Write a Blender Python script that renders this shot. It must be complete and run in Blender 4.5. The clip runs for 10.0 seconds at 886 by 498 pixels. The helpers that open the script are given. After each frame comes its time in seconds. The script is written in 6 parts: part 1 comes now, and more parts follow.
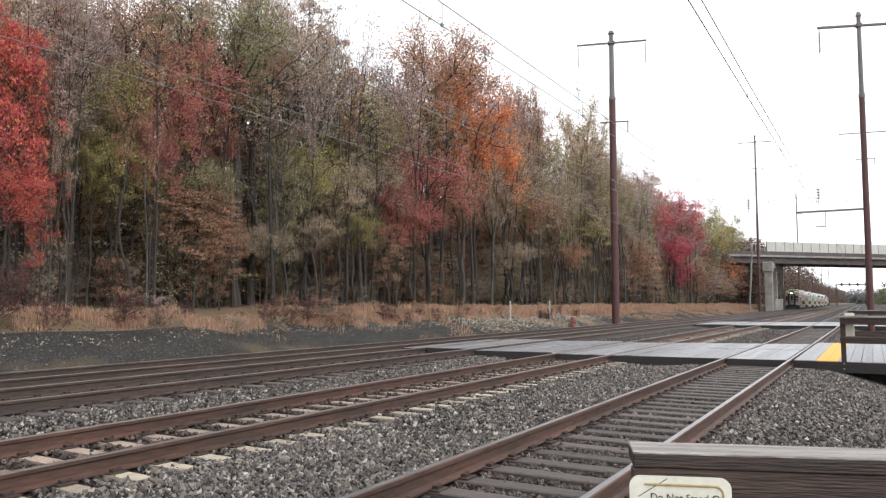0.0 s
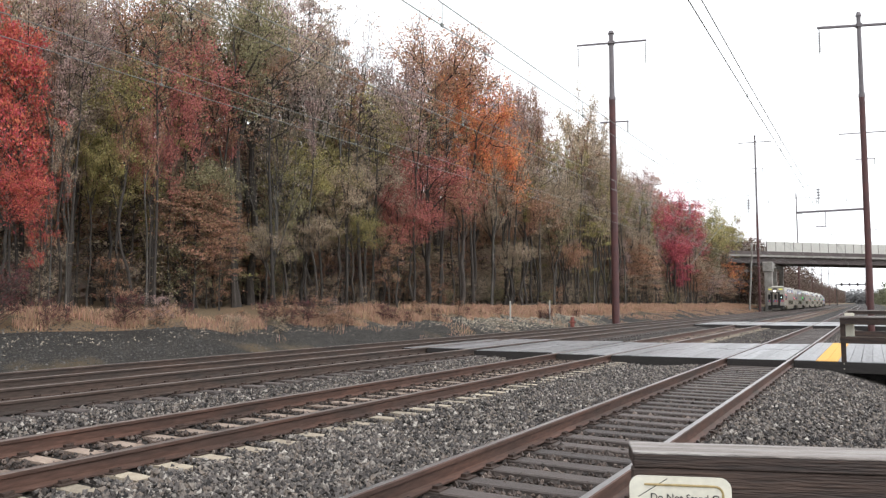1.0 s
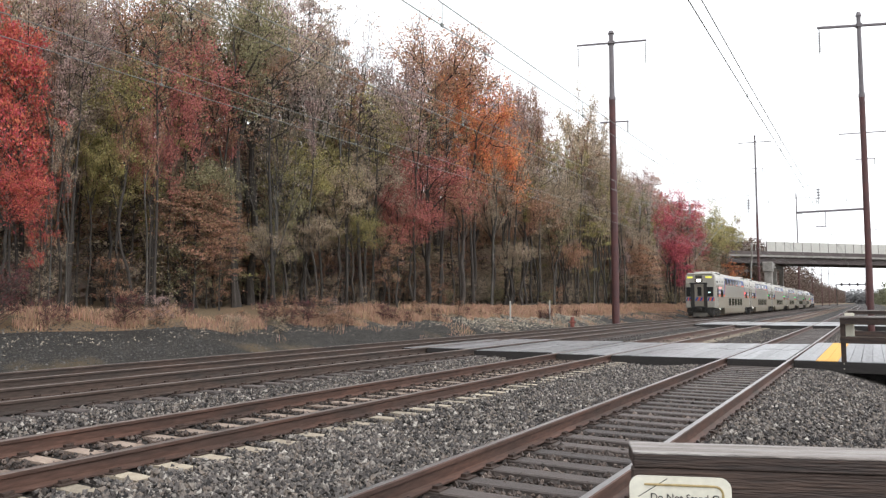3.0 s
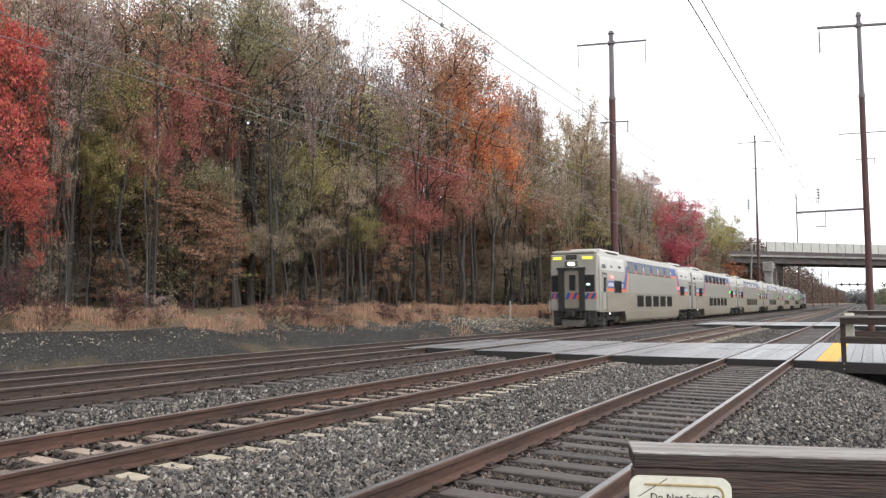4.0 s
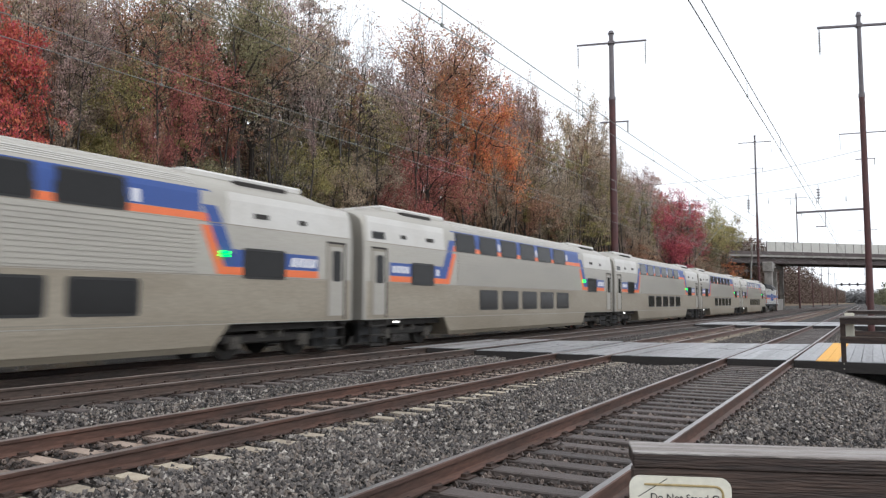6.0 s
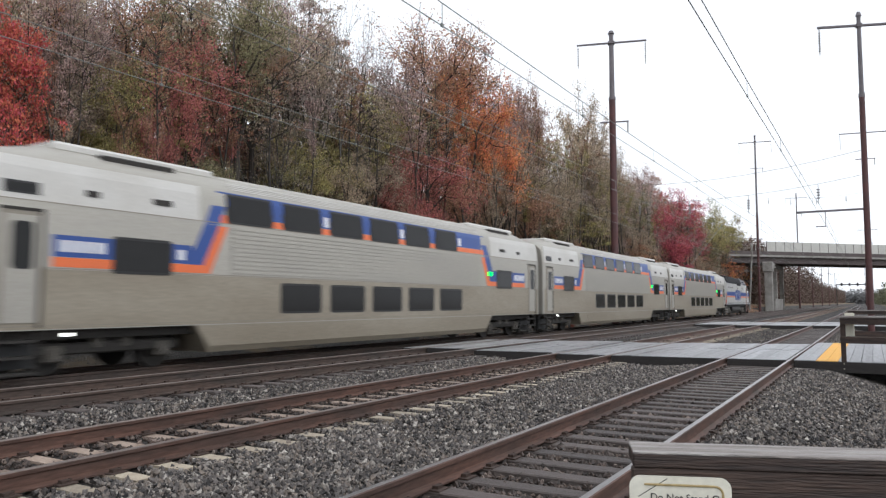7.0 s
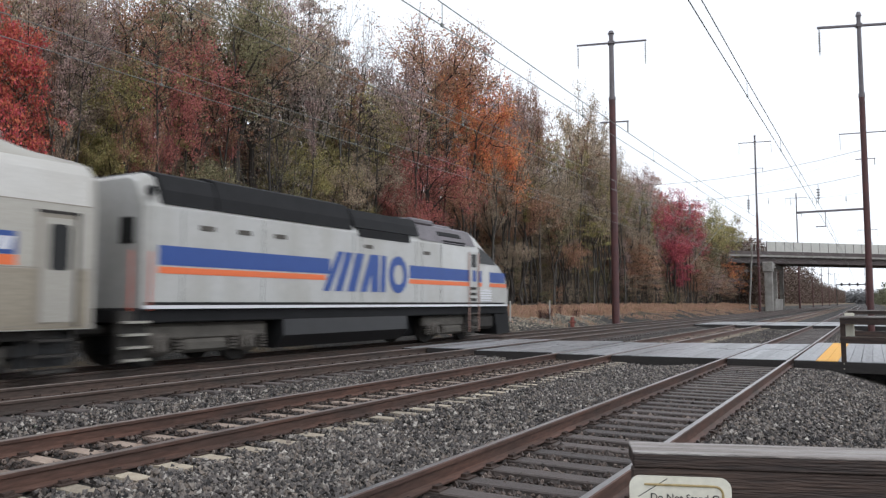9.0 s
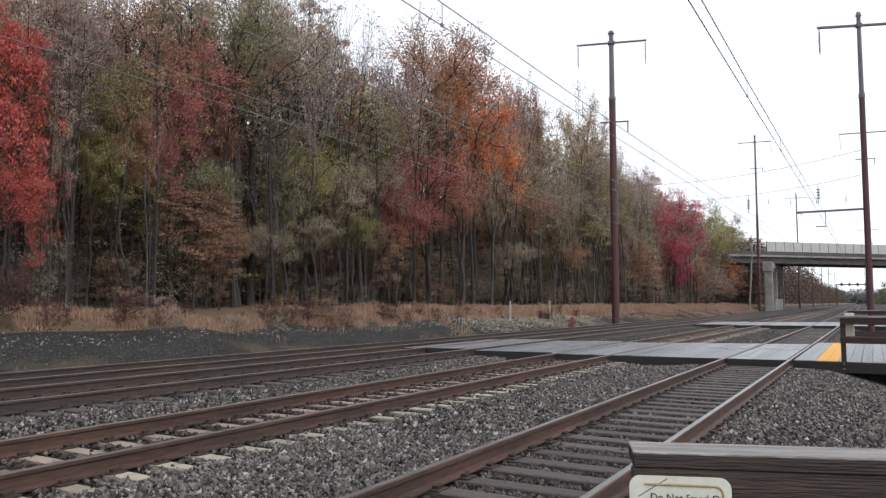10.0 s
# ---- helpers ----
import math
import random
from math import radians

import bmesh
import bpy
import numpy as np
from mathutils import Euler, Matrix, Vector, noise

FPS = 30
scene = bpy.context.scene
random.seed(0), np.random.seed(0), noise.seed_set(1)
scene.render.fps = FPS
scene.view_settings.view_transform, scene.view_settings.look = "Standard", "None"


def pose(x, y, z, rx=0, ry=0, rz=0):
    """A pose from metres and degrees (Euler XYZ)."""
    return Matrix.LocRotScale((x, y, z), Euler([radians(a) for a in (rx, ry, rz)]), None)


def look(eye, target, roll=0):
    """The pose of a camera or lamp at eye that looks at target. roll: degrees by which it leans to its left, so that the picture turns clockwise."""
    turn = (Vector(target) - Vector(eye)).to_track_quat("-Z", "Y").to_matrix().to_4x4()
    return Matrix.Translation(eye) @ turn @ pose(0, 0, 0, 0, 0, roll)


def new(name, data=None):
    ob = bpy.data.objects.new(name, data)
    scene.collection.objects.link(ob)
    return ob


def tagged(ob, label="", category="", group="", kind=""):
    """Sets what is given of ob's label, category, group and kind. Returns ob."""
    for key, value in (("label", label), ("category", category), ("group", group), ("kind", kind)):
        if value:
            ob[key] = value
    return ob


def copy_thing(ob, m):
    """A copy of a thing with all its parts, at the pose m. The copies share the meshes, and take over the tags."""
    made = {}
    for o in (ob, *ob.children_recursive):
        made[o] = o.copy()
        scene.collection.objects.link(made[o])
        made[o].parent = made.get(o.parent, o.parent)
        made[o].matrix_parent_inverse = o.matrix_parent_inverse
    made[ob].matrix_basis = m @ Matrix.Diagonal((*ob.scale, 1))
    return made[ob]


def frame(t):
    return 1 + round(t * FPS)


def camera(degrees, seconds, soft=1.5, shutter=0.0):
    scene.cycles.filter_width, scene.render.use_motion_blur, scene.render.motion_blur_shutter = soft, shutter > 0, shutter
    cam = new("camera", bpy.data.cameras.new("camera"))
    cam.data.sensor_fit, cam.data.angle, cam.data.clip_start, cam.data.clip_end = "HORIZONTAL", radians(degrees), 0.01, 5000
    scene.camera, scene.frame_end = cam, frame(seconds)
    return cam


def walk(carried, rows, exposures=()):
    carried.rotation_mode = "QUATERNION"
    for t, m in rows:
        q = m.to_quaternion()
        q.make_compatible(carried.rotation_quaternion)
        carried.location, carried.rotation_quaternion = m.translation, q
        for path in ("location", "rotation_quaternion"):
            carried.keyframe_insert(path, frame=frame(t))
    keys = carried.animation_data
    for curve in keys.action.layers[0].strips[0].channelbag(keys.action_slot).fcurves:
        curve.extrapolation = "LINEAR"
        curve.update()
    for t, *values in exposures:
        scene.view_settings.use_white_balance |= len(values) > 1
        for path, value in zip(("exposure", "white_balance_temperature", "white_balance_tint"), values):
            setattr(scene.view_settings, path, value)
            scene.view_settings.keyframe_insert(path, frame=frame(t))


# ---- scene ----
# ---------- camera ----------
EYE = Vector((0.0, 0.0, 1.407))
YAW, PITCH = -0.5298, 0.0735
AIM = EYE + Vector((math.sin(YAW) * math.cos(PITCH), math.cos(YAW) * math.cos(PITCH), math.sin(PITCH)))
cam = camera(62.19, 10.0, soft=1.3, shutter=0.2)
STAND = look(EYE, AIM, 0.0)
walk(cam, [(0.0, STAND), (10.0, STAND)], exposures=[(0.0, 0.74, 6400, 10), (4.4, 0.74, 6400, 10), (5.0, 0.66, 6350, 10), (5.5, 0.49, 6250, 10), (7.5, 0.28, 6150, 10), (9.0, 0.25, 6100, 10), (10.0, 0.25, 6100, 10)])

# ---------- sky and sun: a bright overcast autumn day ----------
world = bpy.data.worlds.new("overcast_sky")
scene.world = world
world.use_nodes = True
wn, wl = world.node_tree.nodes, world.node_tree.links
sky = wn.new("ShaderNodeTexSky")
sky.sky_type, sky.sun_disc = "NISHITA", False
sky.sun_elevation, sky.sun_rotation = radians(48), radians(100)
sky.dust_density, sky.air_density = 1.0, 1.0
pale = wn.new("ShaderNodeHueSaturation")
pale.inputs["Saturation"].default_value = 0.12
wl.new(sky.outputs[0], pale.inputs["Color"])
cloud = wn.new("ShaderNodeMix")
cloud.data_type = "RGBA"
cloud.inputs["Factor"].default_value = 0.75
cloud.inputs["B"].default_value = (7.6, 7.7, 7.9, 1)
wl.new(pale.outputs[0], cloud.inputs["A"])
wl.new(cloud.outputs["Result"], wn["Background"].inputs[0])
wn["Background"].inputs[1].default_value = 0.14
sun_data = bpy.data.lights.new("sun", "SUN")
sun_data.energy, sun_data.angle, sun_data.color = 0.8, radians(40), (1.0, 0.97, 0.93)
sun = new("sun", sun_data)
sun.rotation_euler = (radians(38), radians(12), radians(60))


# ---------- materials ----------
def mat(name, colour, rough=0.7, metal=0.0, vary=0.25, scale=6.0, fine=60.0, bump=0.0, stretch=(1, 1, 1), second=None, mix=0.5, coat=0.0,
        island=0.0, objvary=0.0):
    """A surface with two scales of variation, an optional second colour in patches, and relief."""
    m = bpy.data.materials.new(name)
    m.use_nodes = True
    nt = m.node_tree
    n, l = nt.nodes, nt.links
    b = n["Principled BSDF"]
    tc = n.new("ShaderNodeTexCoord")
    mp = n.new("ShaderNodeMapping")
    mp.inputs["Scale"].default_value = stretch
    l.new(tc.outputs["Object"], mp.inputs[0])
    big, small = n.new("ShaderNodeTexNoise"), n.new("ShaderNodeTexNoise")
    big.inputs["Scale"].default_value, big.inputs["Detail"].default_value = scale, 5
    small.inputs["Scale"].default_value, small.inputs["Detail"].default_value = fine, 3
    l.new(mp.outputs[0], big.inputs["Vector"])
    l.new(mp.outputs[0], small.inputs["Vector"])
    base = n.new("ShaderNodeMix")
    base.data_type = "RGBA"
    c2 = second or tuple(c * 0.55 for c in colour)
    base.inputs["A"].default_value, base.inputs["B"].default_value = (*colour, 1), (*c2, 1)
    ramp = n.new("ShaderNodeMapRange")
    ramp.inputs["From Min"].default_value, ramp.inputs["From Max"].default_value = mix - 0.15, mix + 0.2
    ramp.inputs["To Max"].default_value = 1.0 if second else min(1.0, vary * 2)
    l.new(big.outputs["Fac"], ramp.inputs["Value"])
    l.new(ramp.outputs[0], base.inputs["Factor"])
    val = n.new("ShaderNodeHueSaturation")
    mr = n.new("ShaderNodeMapRange")
    mr.inputs["From Min"].default_value, mr.inputs["From Max"].default_value = 0.3, 0.7
    mr.inputs["To Min"].default_value, mr.inputs["To Max"].default_value = 1 - vary, 1 + vary
    l.new(small.outputs["Fac"], mr.inputs["Value"])
    last = mr.outputs[0]
    for amount, node, out in ((island, "ShaderNodeNewGeometry", "Random Per Island"), (objvary, "ShaderNodeObjectInfo", "Random")):
        if amount:
            g, r2, mu = n.new(node), n.new("ShaderNodeMapRange"), n.new("ShaderNodeMath")
            r2.inputs["To Min"].default_value, r2.inputs["To Max"].default_value = 1 - amount, 1 + amount
            l.new(g.outputs[out], r2.inputs["Value"])
            mu.operation = "MULTIPLY"
            l.new(last, mu.inputs[0])
            l.new(r2.outputs[0], mu.inputs[1])
            last = mu.outputs[0]
    l.new(last, val.inputs["Value"])
    l.new(base.outputs["Result"], val.inputs["Color"])
    l.new(val.outputs[0], b.inputs["Base Color"])
    b.inputs["Roughness"].default_value, b.inputs["Metallic"].default_value = rough, metal
    b.inputs["Coat Weight"].default_value = coat
    if bump:
        bp = n.new("ShaderNodeBump")
        bp.inputs["Strength"].default_value, bp.inputs["Distance"].default_value = bump, 0.02
        l.new(small.outputs["Fac"], bp.inputs["Height"])
        l.new(bp.outputs[0], b.inputs["Normal"])
    return m


def glow(name, colour, strength):
    m = bpy.data.materials.new(name)
    m.use_nodes = True
    b = m.node_tree.nodes["Principled BSDF"]
    b.inputs["Base Color"].default_value = (*colour, 1)
    b.inputs["Emission Color"].default_value = (*colour, 1)
    b.inputs["Emission Strength"].default_value = strength
    return m


def gravel_material(name, stones, cell, patch=None, reach=(0, 0)):
    """Crushed stone: cells of several greys with relief, gap shade painted at their rims."""
    m = bpy.data.materials.new(name)
    m.use_nodes = True
    n, l = m.node_tree.nodes, m.node_tree.links
    b = n["Principled BSDF"]
    tc = n.new("ShaderNodeTexCoord")
    vo = n.new("ShaderNodeTexVoronoi")
    vo.inputs["Scale"].default_value = cell
    l.new(tc.outputs["Object"], vo.inputs["Vector"])
    cr = n.new("ShaderNodeValToRGB")
    e = cr.color_ramp.elements
    e[0].color, e[1].color = (*stones[0], 1), (*stones[-1], 1)
    for i, c in enumerate(stones[1:-1]):
        x = e.new((i + 1) / (len(stones) - 1))
        x.color = (*c, 1)
    sep = n.new("ShaderNodeSeparateColor")
    l.new(vo.outputs["Color"], sep.inputs[0])
    l.new(sep.outputs[0], cr.inputs[0])
    big = n.new("ShaderNodeTexNoise")
    big.inputs["Scale"].default_value, big.inputs["Detail"].default_value = 0.5, 6
    l.new(tc.outputs["Object"], big.inputs["Vector"])
    # shade of the gaps, put into the colour: stones darken toward their rims
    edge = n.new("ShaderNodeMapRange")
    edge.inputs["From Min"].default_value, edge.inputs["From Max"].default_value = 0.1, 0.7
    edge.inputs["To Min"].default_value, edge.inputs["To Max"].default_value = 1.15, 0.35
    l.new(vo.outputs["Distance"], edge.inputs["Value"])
    mr = n.new("ShaderNodeMapRange")
    mr.inputs["From Min"].default_value, mr.inputs["From Max"].default_value = 0.3, 0.7
    mr.inputs["To Min"].default_value, mr.inputs["To Max"].default_value = 0.7, 1.3
    l.new(big.outputs["Fac"], mr.inputs["Value"])
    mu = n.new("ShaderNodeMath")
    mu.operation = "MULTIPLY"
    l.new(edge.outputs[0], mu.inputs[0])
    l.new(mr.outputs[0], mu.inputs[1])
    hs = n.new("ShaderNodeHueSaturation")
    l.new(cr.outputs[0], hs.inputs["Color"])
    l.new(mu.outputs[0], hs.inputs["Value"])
    last = hs.outputs[0]
    if patch:
        mx, mk, pn = n.new("ShaderNodeMix"), n.new("ShaderNodeMapRange"), n.new("ShaderNodeTexNoise")
        mx.data_type = "RGBA"
        pn.inputs["Scale"].default_value, pn.inputs["Detail"].default_value = 0.35, 8
        l.new(tc.outputs["Object"], pn.inputs["Vector"])
        mk.inputs["From Min"].default_value, mk.inputs["From Max"].default_value = reach
        l.new(pn.outputs["Fac"], mk.inputs["Value"])
        l.new(mk.outputs[0], mx.inputs["Factor"])
        l.new(last, mx.inputs["A"])
        mx.inputs["B"].default_value = (*patch, 1)
        last = mx.outputs["Result"]
    l.new(last, b.inputs["Base Color"])
    b.inputs["Roughness"].default_value, b.inputs["Specular IOR Level"].default_value = 0.75, 0.2
    bp = n.new("ShaderNodeBump")
    bp.inputs["Strength"].default_value, bp.inputs["Distance"].default_value = 1.0, 0.03
    bp.invert = True
    l.new(vo.outputs["Distance"], bp.inputs["Height"])
    l.new(bp.outputs[0], b.inputs["Normal"])
    return m


STONE_GREYS = [(0.015, 0.013, 0.012), (0.050, 0.044, 0.040), (0.085, 0.075, 0.069), (0.036, 0.032, 0.030), (0.125, 0.113, 0.10), (0.060, 0.047, 0.038)]
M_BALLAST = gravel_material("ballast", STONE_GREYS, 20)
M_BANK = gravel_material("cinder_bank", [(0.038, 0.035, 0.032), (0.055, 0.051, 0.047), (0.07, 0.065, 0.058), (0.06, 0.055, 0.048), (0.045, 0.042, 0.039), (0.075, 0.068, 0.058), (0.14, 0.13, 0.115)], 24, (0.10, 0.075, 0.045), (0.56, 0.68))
M_LITTER = mat("leaf_litter", (0.16, 0.10, 0.055), 0.95, vary=0.4, scale=0.6, fine=14, bump=0.6, second=(0.10, 0.075, 0.04))


def stone_material(name, dark, mids, pale):
    m = mat(name, (0.1, 0.1, 0.1), 0.5, vary=0.25, scale=8, fine=70)
    n, l = m.node_tree.nodes, m.node_tree.links
    g, r = n.new("ShaderNodeNewGeometry"), n.new("ShaderNodeValToRGB")
    e = r.color_ramp.elements
    e[0].color, e[1].color = (*dark, 1), (*pale, 1)
    for at, c in mids:
        e.new(at).color = (*c, 1)
    l.new(g.outputs["Random Per Island"], r.inputs[0])
    mixer = next(q for q in n if q.bl_idname == "ShaderNodeHueSaturation")
    l.new(r.outputs[0], mixer.inputs["Color"])
    n["Principled BSDF"].inputs["Specular IOR Level"].default_value = 0.3
    return m


M_STONE = stone_material("crushed_stone", (0.016, 0.015, 0.015), ((0.35, (0.066, 0.057, 0.052)), (0.6, (0.124, 0.109, 0.100)), (0.78, (0.172, 0.140, 0.115)), (0.92, (0.215, 0.195, 0.172))), (0.42, 0.385, 0.34))
M_STONEBROWN = stone_material("brake_dust_crushed_stone", (0.018, 0.013, 0.010), ((0.4, (0.045, 0.034, 0.029)), (0.7, (0.075, 0.054, 0.044)), (0.9, (0.11, 0.08, 0.064))), (0.25, 0.2, 0.17))
M_STONEDARK = stone_material("cinder_stone", (0.018, 0.018, 0.018), ((0.5, (0.05, 0.048, 0.045)), (0.85, (0.085, 0.08, 0.073))), (0.15, 0.14, 0.125))
M_PALESTONE = mat("pale_limestone", (0.31, 0.27, 0.21), 0.8, vary=0.2, scale=8, fine=60, island=0.5)
M_RUST = mat("rusty_rail_steel", (0.115, 0.059, 0.042), 0.6, 0.15, vary=0.35, scale=5, fine=40, bump=0.15, stretch=(1, 0.15, 1), second=(0.055, 0.036, 0.029))
M_DARKRAIL = mat("brown_rail_steel", (0.085, 0.055, 0.042), 0.6, 0.15, vary=0.35, scale=5, fine=40, bump=0.15, stretch=(1, 0.15, 1), second=(0.05, 0.04, 0.034))
M_POLISH = mat("polished_rail_head", (0.34, 0.325, 0.32), 0.35, 0.9, vary=0.2, scale=3, fine=30, stretch=(1, 0.1, 1))
M_DULLHEAD = mat("dull_rail_head", (0.22, 0.18, 0.16), 0.42, 0.7, vary=0.25, scale=3, fine=30, stretch=(1, 0.1, 1))
M_TIE = mat("weathered_tie_timber", (0.076, 0.060, 0.053), 0.6, vary=0.35, scale=4, fine=30, bump=0.4, stretch=(0.6, 6, 4), objvary=0.3)
M_CONC_TIE = mat("stained_concrete", (0.40, 0.35, 0.265), 0.85, vary=0.2, scale=5, fine=40, bump=0.2, second=(0.27, 0.22, 0.165), objvary=0.25)
M_CONC_STAIN = mat("brake_dust_stained_concrete", (0.31, 0.24, 0.19), 0.85, vary=0.25, scale=5, fine=40, bump=0.2, second=(0.21, 0.155, 0.12), objvary=0.25)
M_PLATE = mat("rusted_iron_fastening", (0.07, 0.045, 0.035), 0.75, 0.2, vary=0.4, scale=20, fine=90)
M_DECK = mat("wet_grey_timber", (0.30, 0.30, 0.31), 0.30, vary=0.3, scale=2.2, fine=26, bump=0.25, stretch=(6, 0.5, 1), second=(0.13, 0.13, 0.135), objvary=0.28)
M_DECKX = mat("wet_grey_platform_timber", (0.30, 0.30, 0.31), 0.42, vary=0.25, scale=2.2, fine=26, bump=0.25, stretch=(6, 0.5, 1), second=(0.20, 0.20, 0.205), objvary=0.2)
M_FASCIA = mat("dark_creosoted_timber", (0.024, 0.02, 0.018), 0.75, vary=0.4, scale=3, fine=30, bump=0.3, stretch=(0.4, 4, 4))
M_YELLOW = mat("yellow_edge_paint", (0.80, 0.40, 0.03), 0.55, vary=0.1, scale=5, fine=50, bump=0.1)
M_POLE = mat("brown_painted_steel", (0.10, 0.038, 0.036), 0.6, 0.1, vary=0.25, scale=2, fine=30, second=(0.07, 0.035, 0.035))
M_POLETOP = mat("grey_painted_steel", (0.17, 0.155, 0.165), 0.6, 0.2, vary=0.25, scale=2, fine=30)
M_INSUL = mat("grey_porcelain", (0.35, 0.35, 0.36), 0.35, vary=0.15)
M_WIRE = mat("weathered_copper_wire", (0.22, 0.24, 0.225), 0.6, 0.3, vary=0.1)
M_CONC = mat("old_concrete", (0.34, 0.325, 0.30), 0.9, vary=0.2, scale=0.8, fine=12, bump=0.3, second=(0.22, 0.205, 0.185))
M_GIRDER = mat("brown_bridge_girder", (0.115, 0.092, 0.088), 0.7, 0.1, vary=0.25, scale=0.6, fine=12, second=(0.08, 0.066, 0.064))
M_BARRIER = mat("pale_noise_barrier", (0.55, 0.54, 0.50), 0.8, vary=0.12, scale=0.6, fine=14)
M_STEEL = mat("brushed_stainless", (0.405, 0.383, 0.335), 0.42, 0.45, vary=0.07, scale=1.2, fine=30, stretch=(1, 0.25, 1), second=(0.37, 0.35, 0.31))
M_STEELDIRTY = mat("dusty_stainless_skirt", (0.27, 0.243, 0.198), 0.5, 0.45, vary=0.1, scale=1.2, fine=30, stretch=(1, 0.25, 1), second=(0.26, 0.23, 0.19))
M_CARWHITE = mat("pale_grey_car_paint", (0.56, 0.545, 0.51), 0.4, 0.1, vary=0.08, scale=1.0, fine=20, second=(0.50, 0.48, 0.44))
M_BLUE = mat("blue_stripe_paint", (0.022, 0.068, 0.27), 0.4, vary=0.08, scale=2)
M_ORANGE = mat("orange_stripe_paint", (0.75, 0.16, 0.045), 0.4, vary=0.08, scale=2)
M_RED = mat("red_chevron_paint", (0.62, 0.12, 0.06), 0.4, vary=0.08, scale=2)
M_WHITE = mat("white_lettering", (0.72, 0.72, 0.74), 0.45, vary=0.05)
M_LOCOWHITE = mat("white_engine_paint", (0.47, 0.47, 0.455), 0.42, 0.0, vary=0.08, scale=1.2, fine=16, stretch=(1, 1, 0.35), second=(0.39, 0.38, 0.35))
M_BLACK = mat("black_roof_paint", (0.014, 0.014, 0.015), 0.75, vary=0.3, scale=2)
M_BLACK.node_tree.nodes["Principled BSDF"].inputs["Specular IOR Level"].default_value = 0.25
M_TANK = mat("dark_glossy_tank_paint", (0.022, 0.022, 0.023), 0.38, vary=0.3, scale=2)
M_GEAR = mat("grimy_running_gear", (0.036, 0.032, 0.028), 0.8, 0.1, vary=0.4, scale=4, fine=30)
M_GEARDUST = mat("brown_dusted_iron", (0.10, 0.088, 0.075), 0.85, 0.1, vary=0.4, scale=4, fine=30)
M_GEARLIGHT = mat("dusty_grey_casting", (0.10, 0.09, 0.076), 0.75, 0.1, vary=0.35, scale=4, fine=30)
M_UNDER = mat("tan_road_dust_on_stainless", (0.315, 0.278, 0.218), 0.52, 0.3, vary=0.12, scale=0.8, fine=24, stretch=(1, 0.3, 1), second=(0.245, 0.208, 0.155))
M_RUSTRED = mat("faded_red_post_paint", (0.27, 0.085, 0.065), 0.7, vary=0.3, scale=6, fine=40)
M_GLASS = mat("tinted_car_glass", (0.028, 0.028, 0.028), 0.12, 0.0, vary=0.1)
M_GLASS.node_tree.nodes["Principled BSDF"].inputs["Specular IOR Level"].default_value = 0.12
M_HANDRAIL = mat("faded_red_handrail_paint", (0.42, 0.25, 0.20), 0.6, vary=0.2)
M_GASKET = mat("black_rubber_gasket", (0.02, 0.02, 0.02), 0.6)
M_TIMBER = mat("dark_weathered_railing_timber", (0.056, 0.033, 0.023), 0.7, vary=0.45, scale=3, fine=22, bump=0.6, stretch=(0.5, 5, 7), second=(0.017, 0.012, 0.011))
M_TIMBERTOP = mat("bleached_railing_cap", (0.33, 0.305, 0.285), 0.65, vary=0.3, scale=3, fine=30, bump=0.6, stretch=(0.6, 8, 4), second=(0.14, 0.11, 0.095), mix=0.55)
M_SIGN = mat("cream_sign_enamel", (0.70, 0.68, 0.58), 0.5, vary=0.06, scale=5, second=(0.62, 0.59, 0.48))
M_SIGNGOLD = mat("gold_border_paint", (0.32, 0.24, 0.10), 0.5, vary=0.2)
M_INK = mat("black_sign_ink", (0.02, 0.02, 0.02), 0.6)
M_BARKPALE = mat("lichened_pale_bark", (0.15, 0.14, 0.125), 0.95, vary=0.35, scale=1.6, fine=18, bump=0.6, stretch=(3, 3, 0.5), second=(0.04, 0.034, 0.028), mix=0.44)
M_BARK = mat("grey_brown_bark", (0.058, 0.049, 0.042), 0.95, vary=0.4, scale=2, fine=18, bump=0.6, stretch=(3, 3, 0.5), objvary=0.35)
G_GREEN = glow("green_marker_light", (0.004, 0.9, 0.055), 4.5)
G_REDL = glow("red_marker_light", (1.0, 0.10, 0.10), 5)
G_WHITE = glow("white_headlight", (1.0, 0.90, 0.86), 30)
G_STEP = glow("white_step_light", (1.0, 0.97, 0.9), 2.5)
G_CABIN = glow("pale_cab_light", (0.7, 0.95, 0.9), 0.9)
G_YELLOW = glow("yellow_corner_light", (0.80, 0.74, 0.10), 0.38)


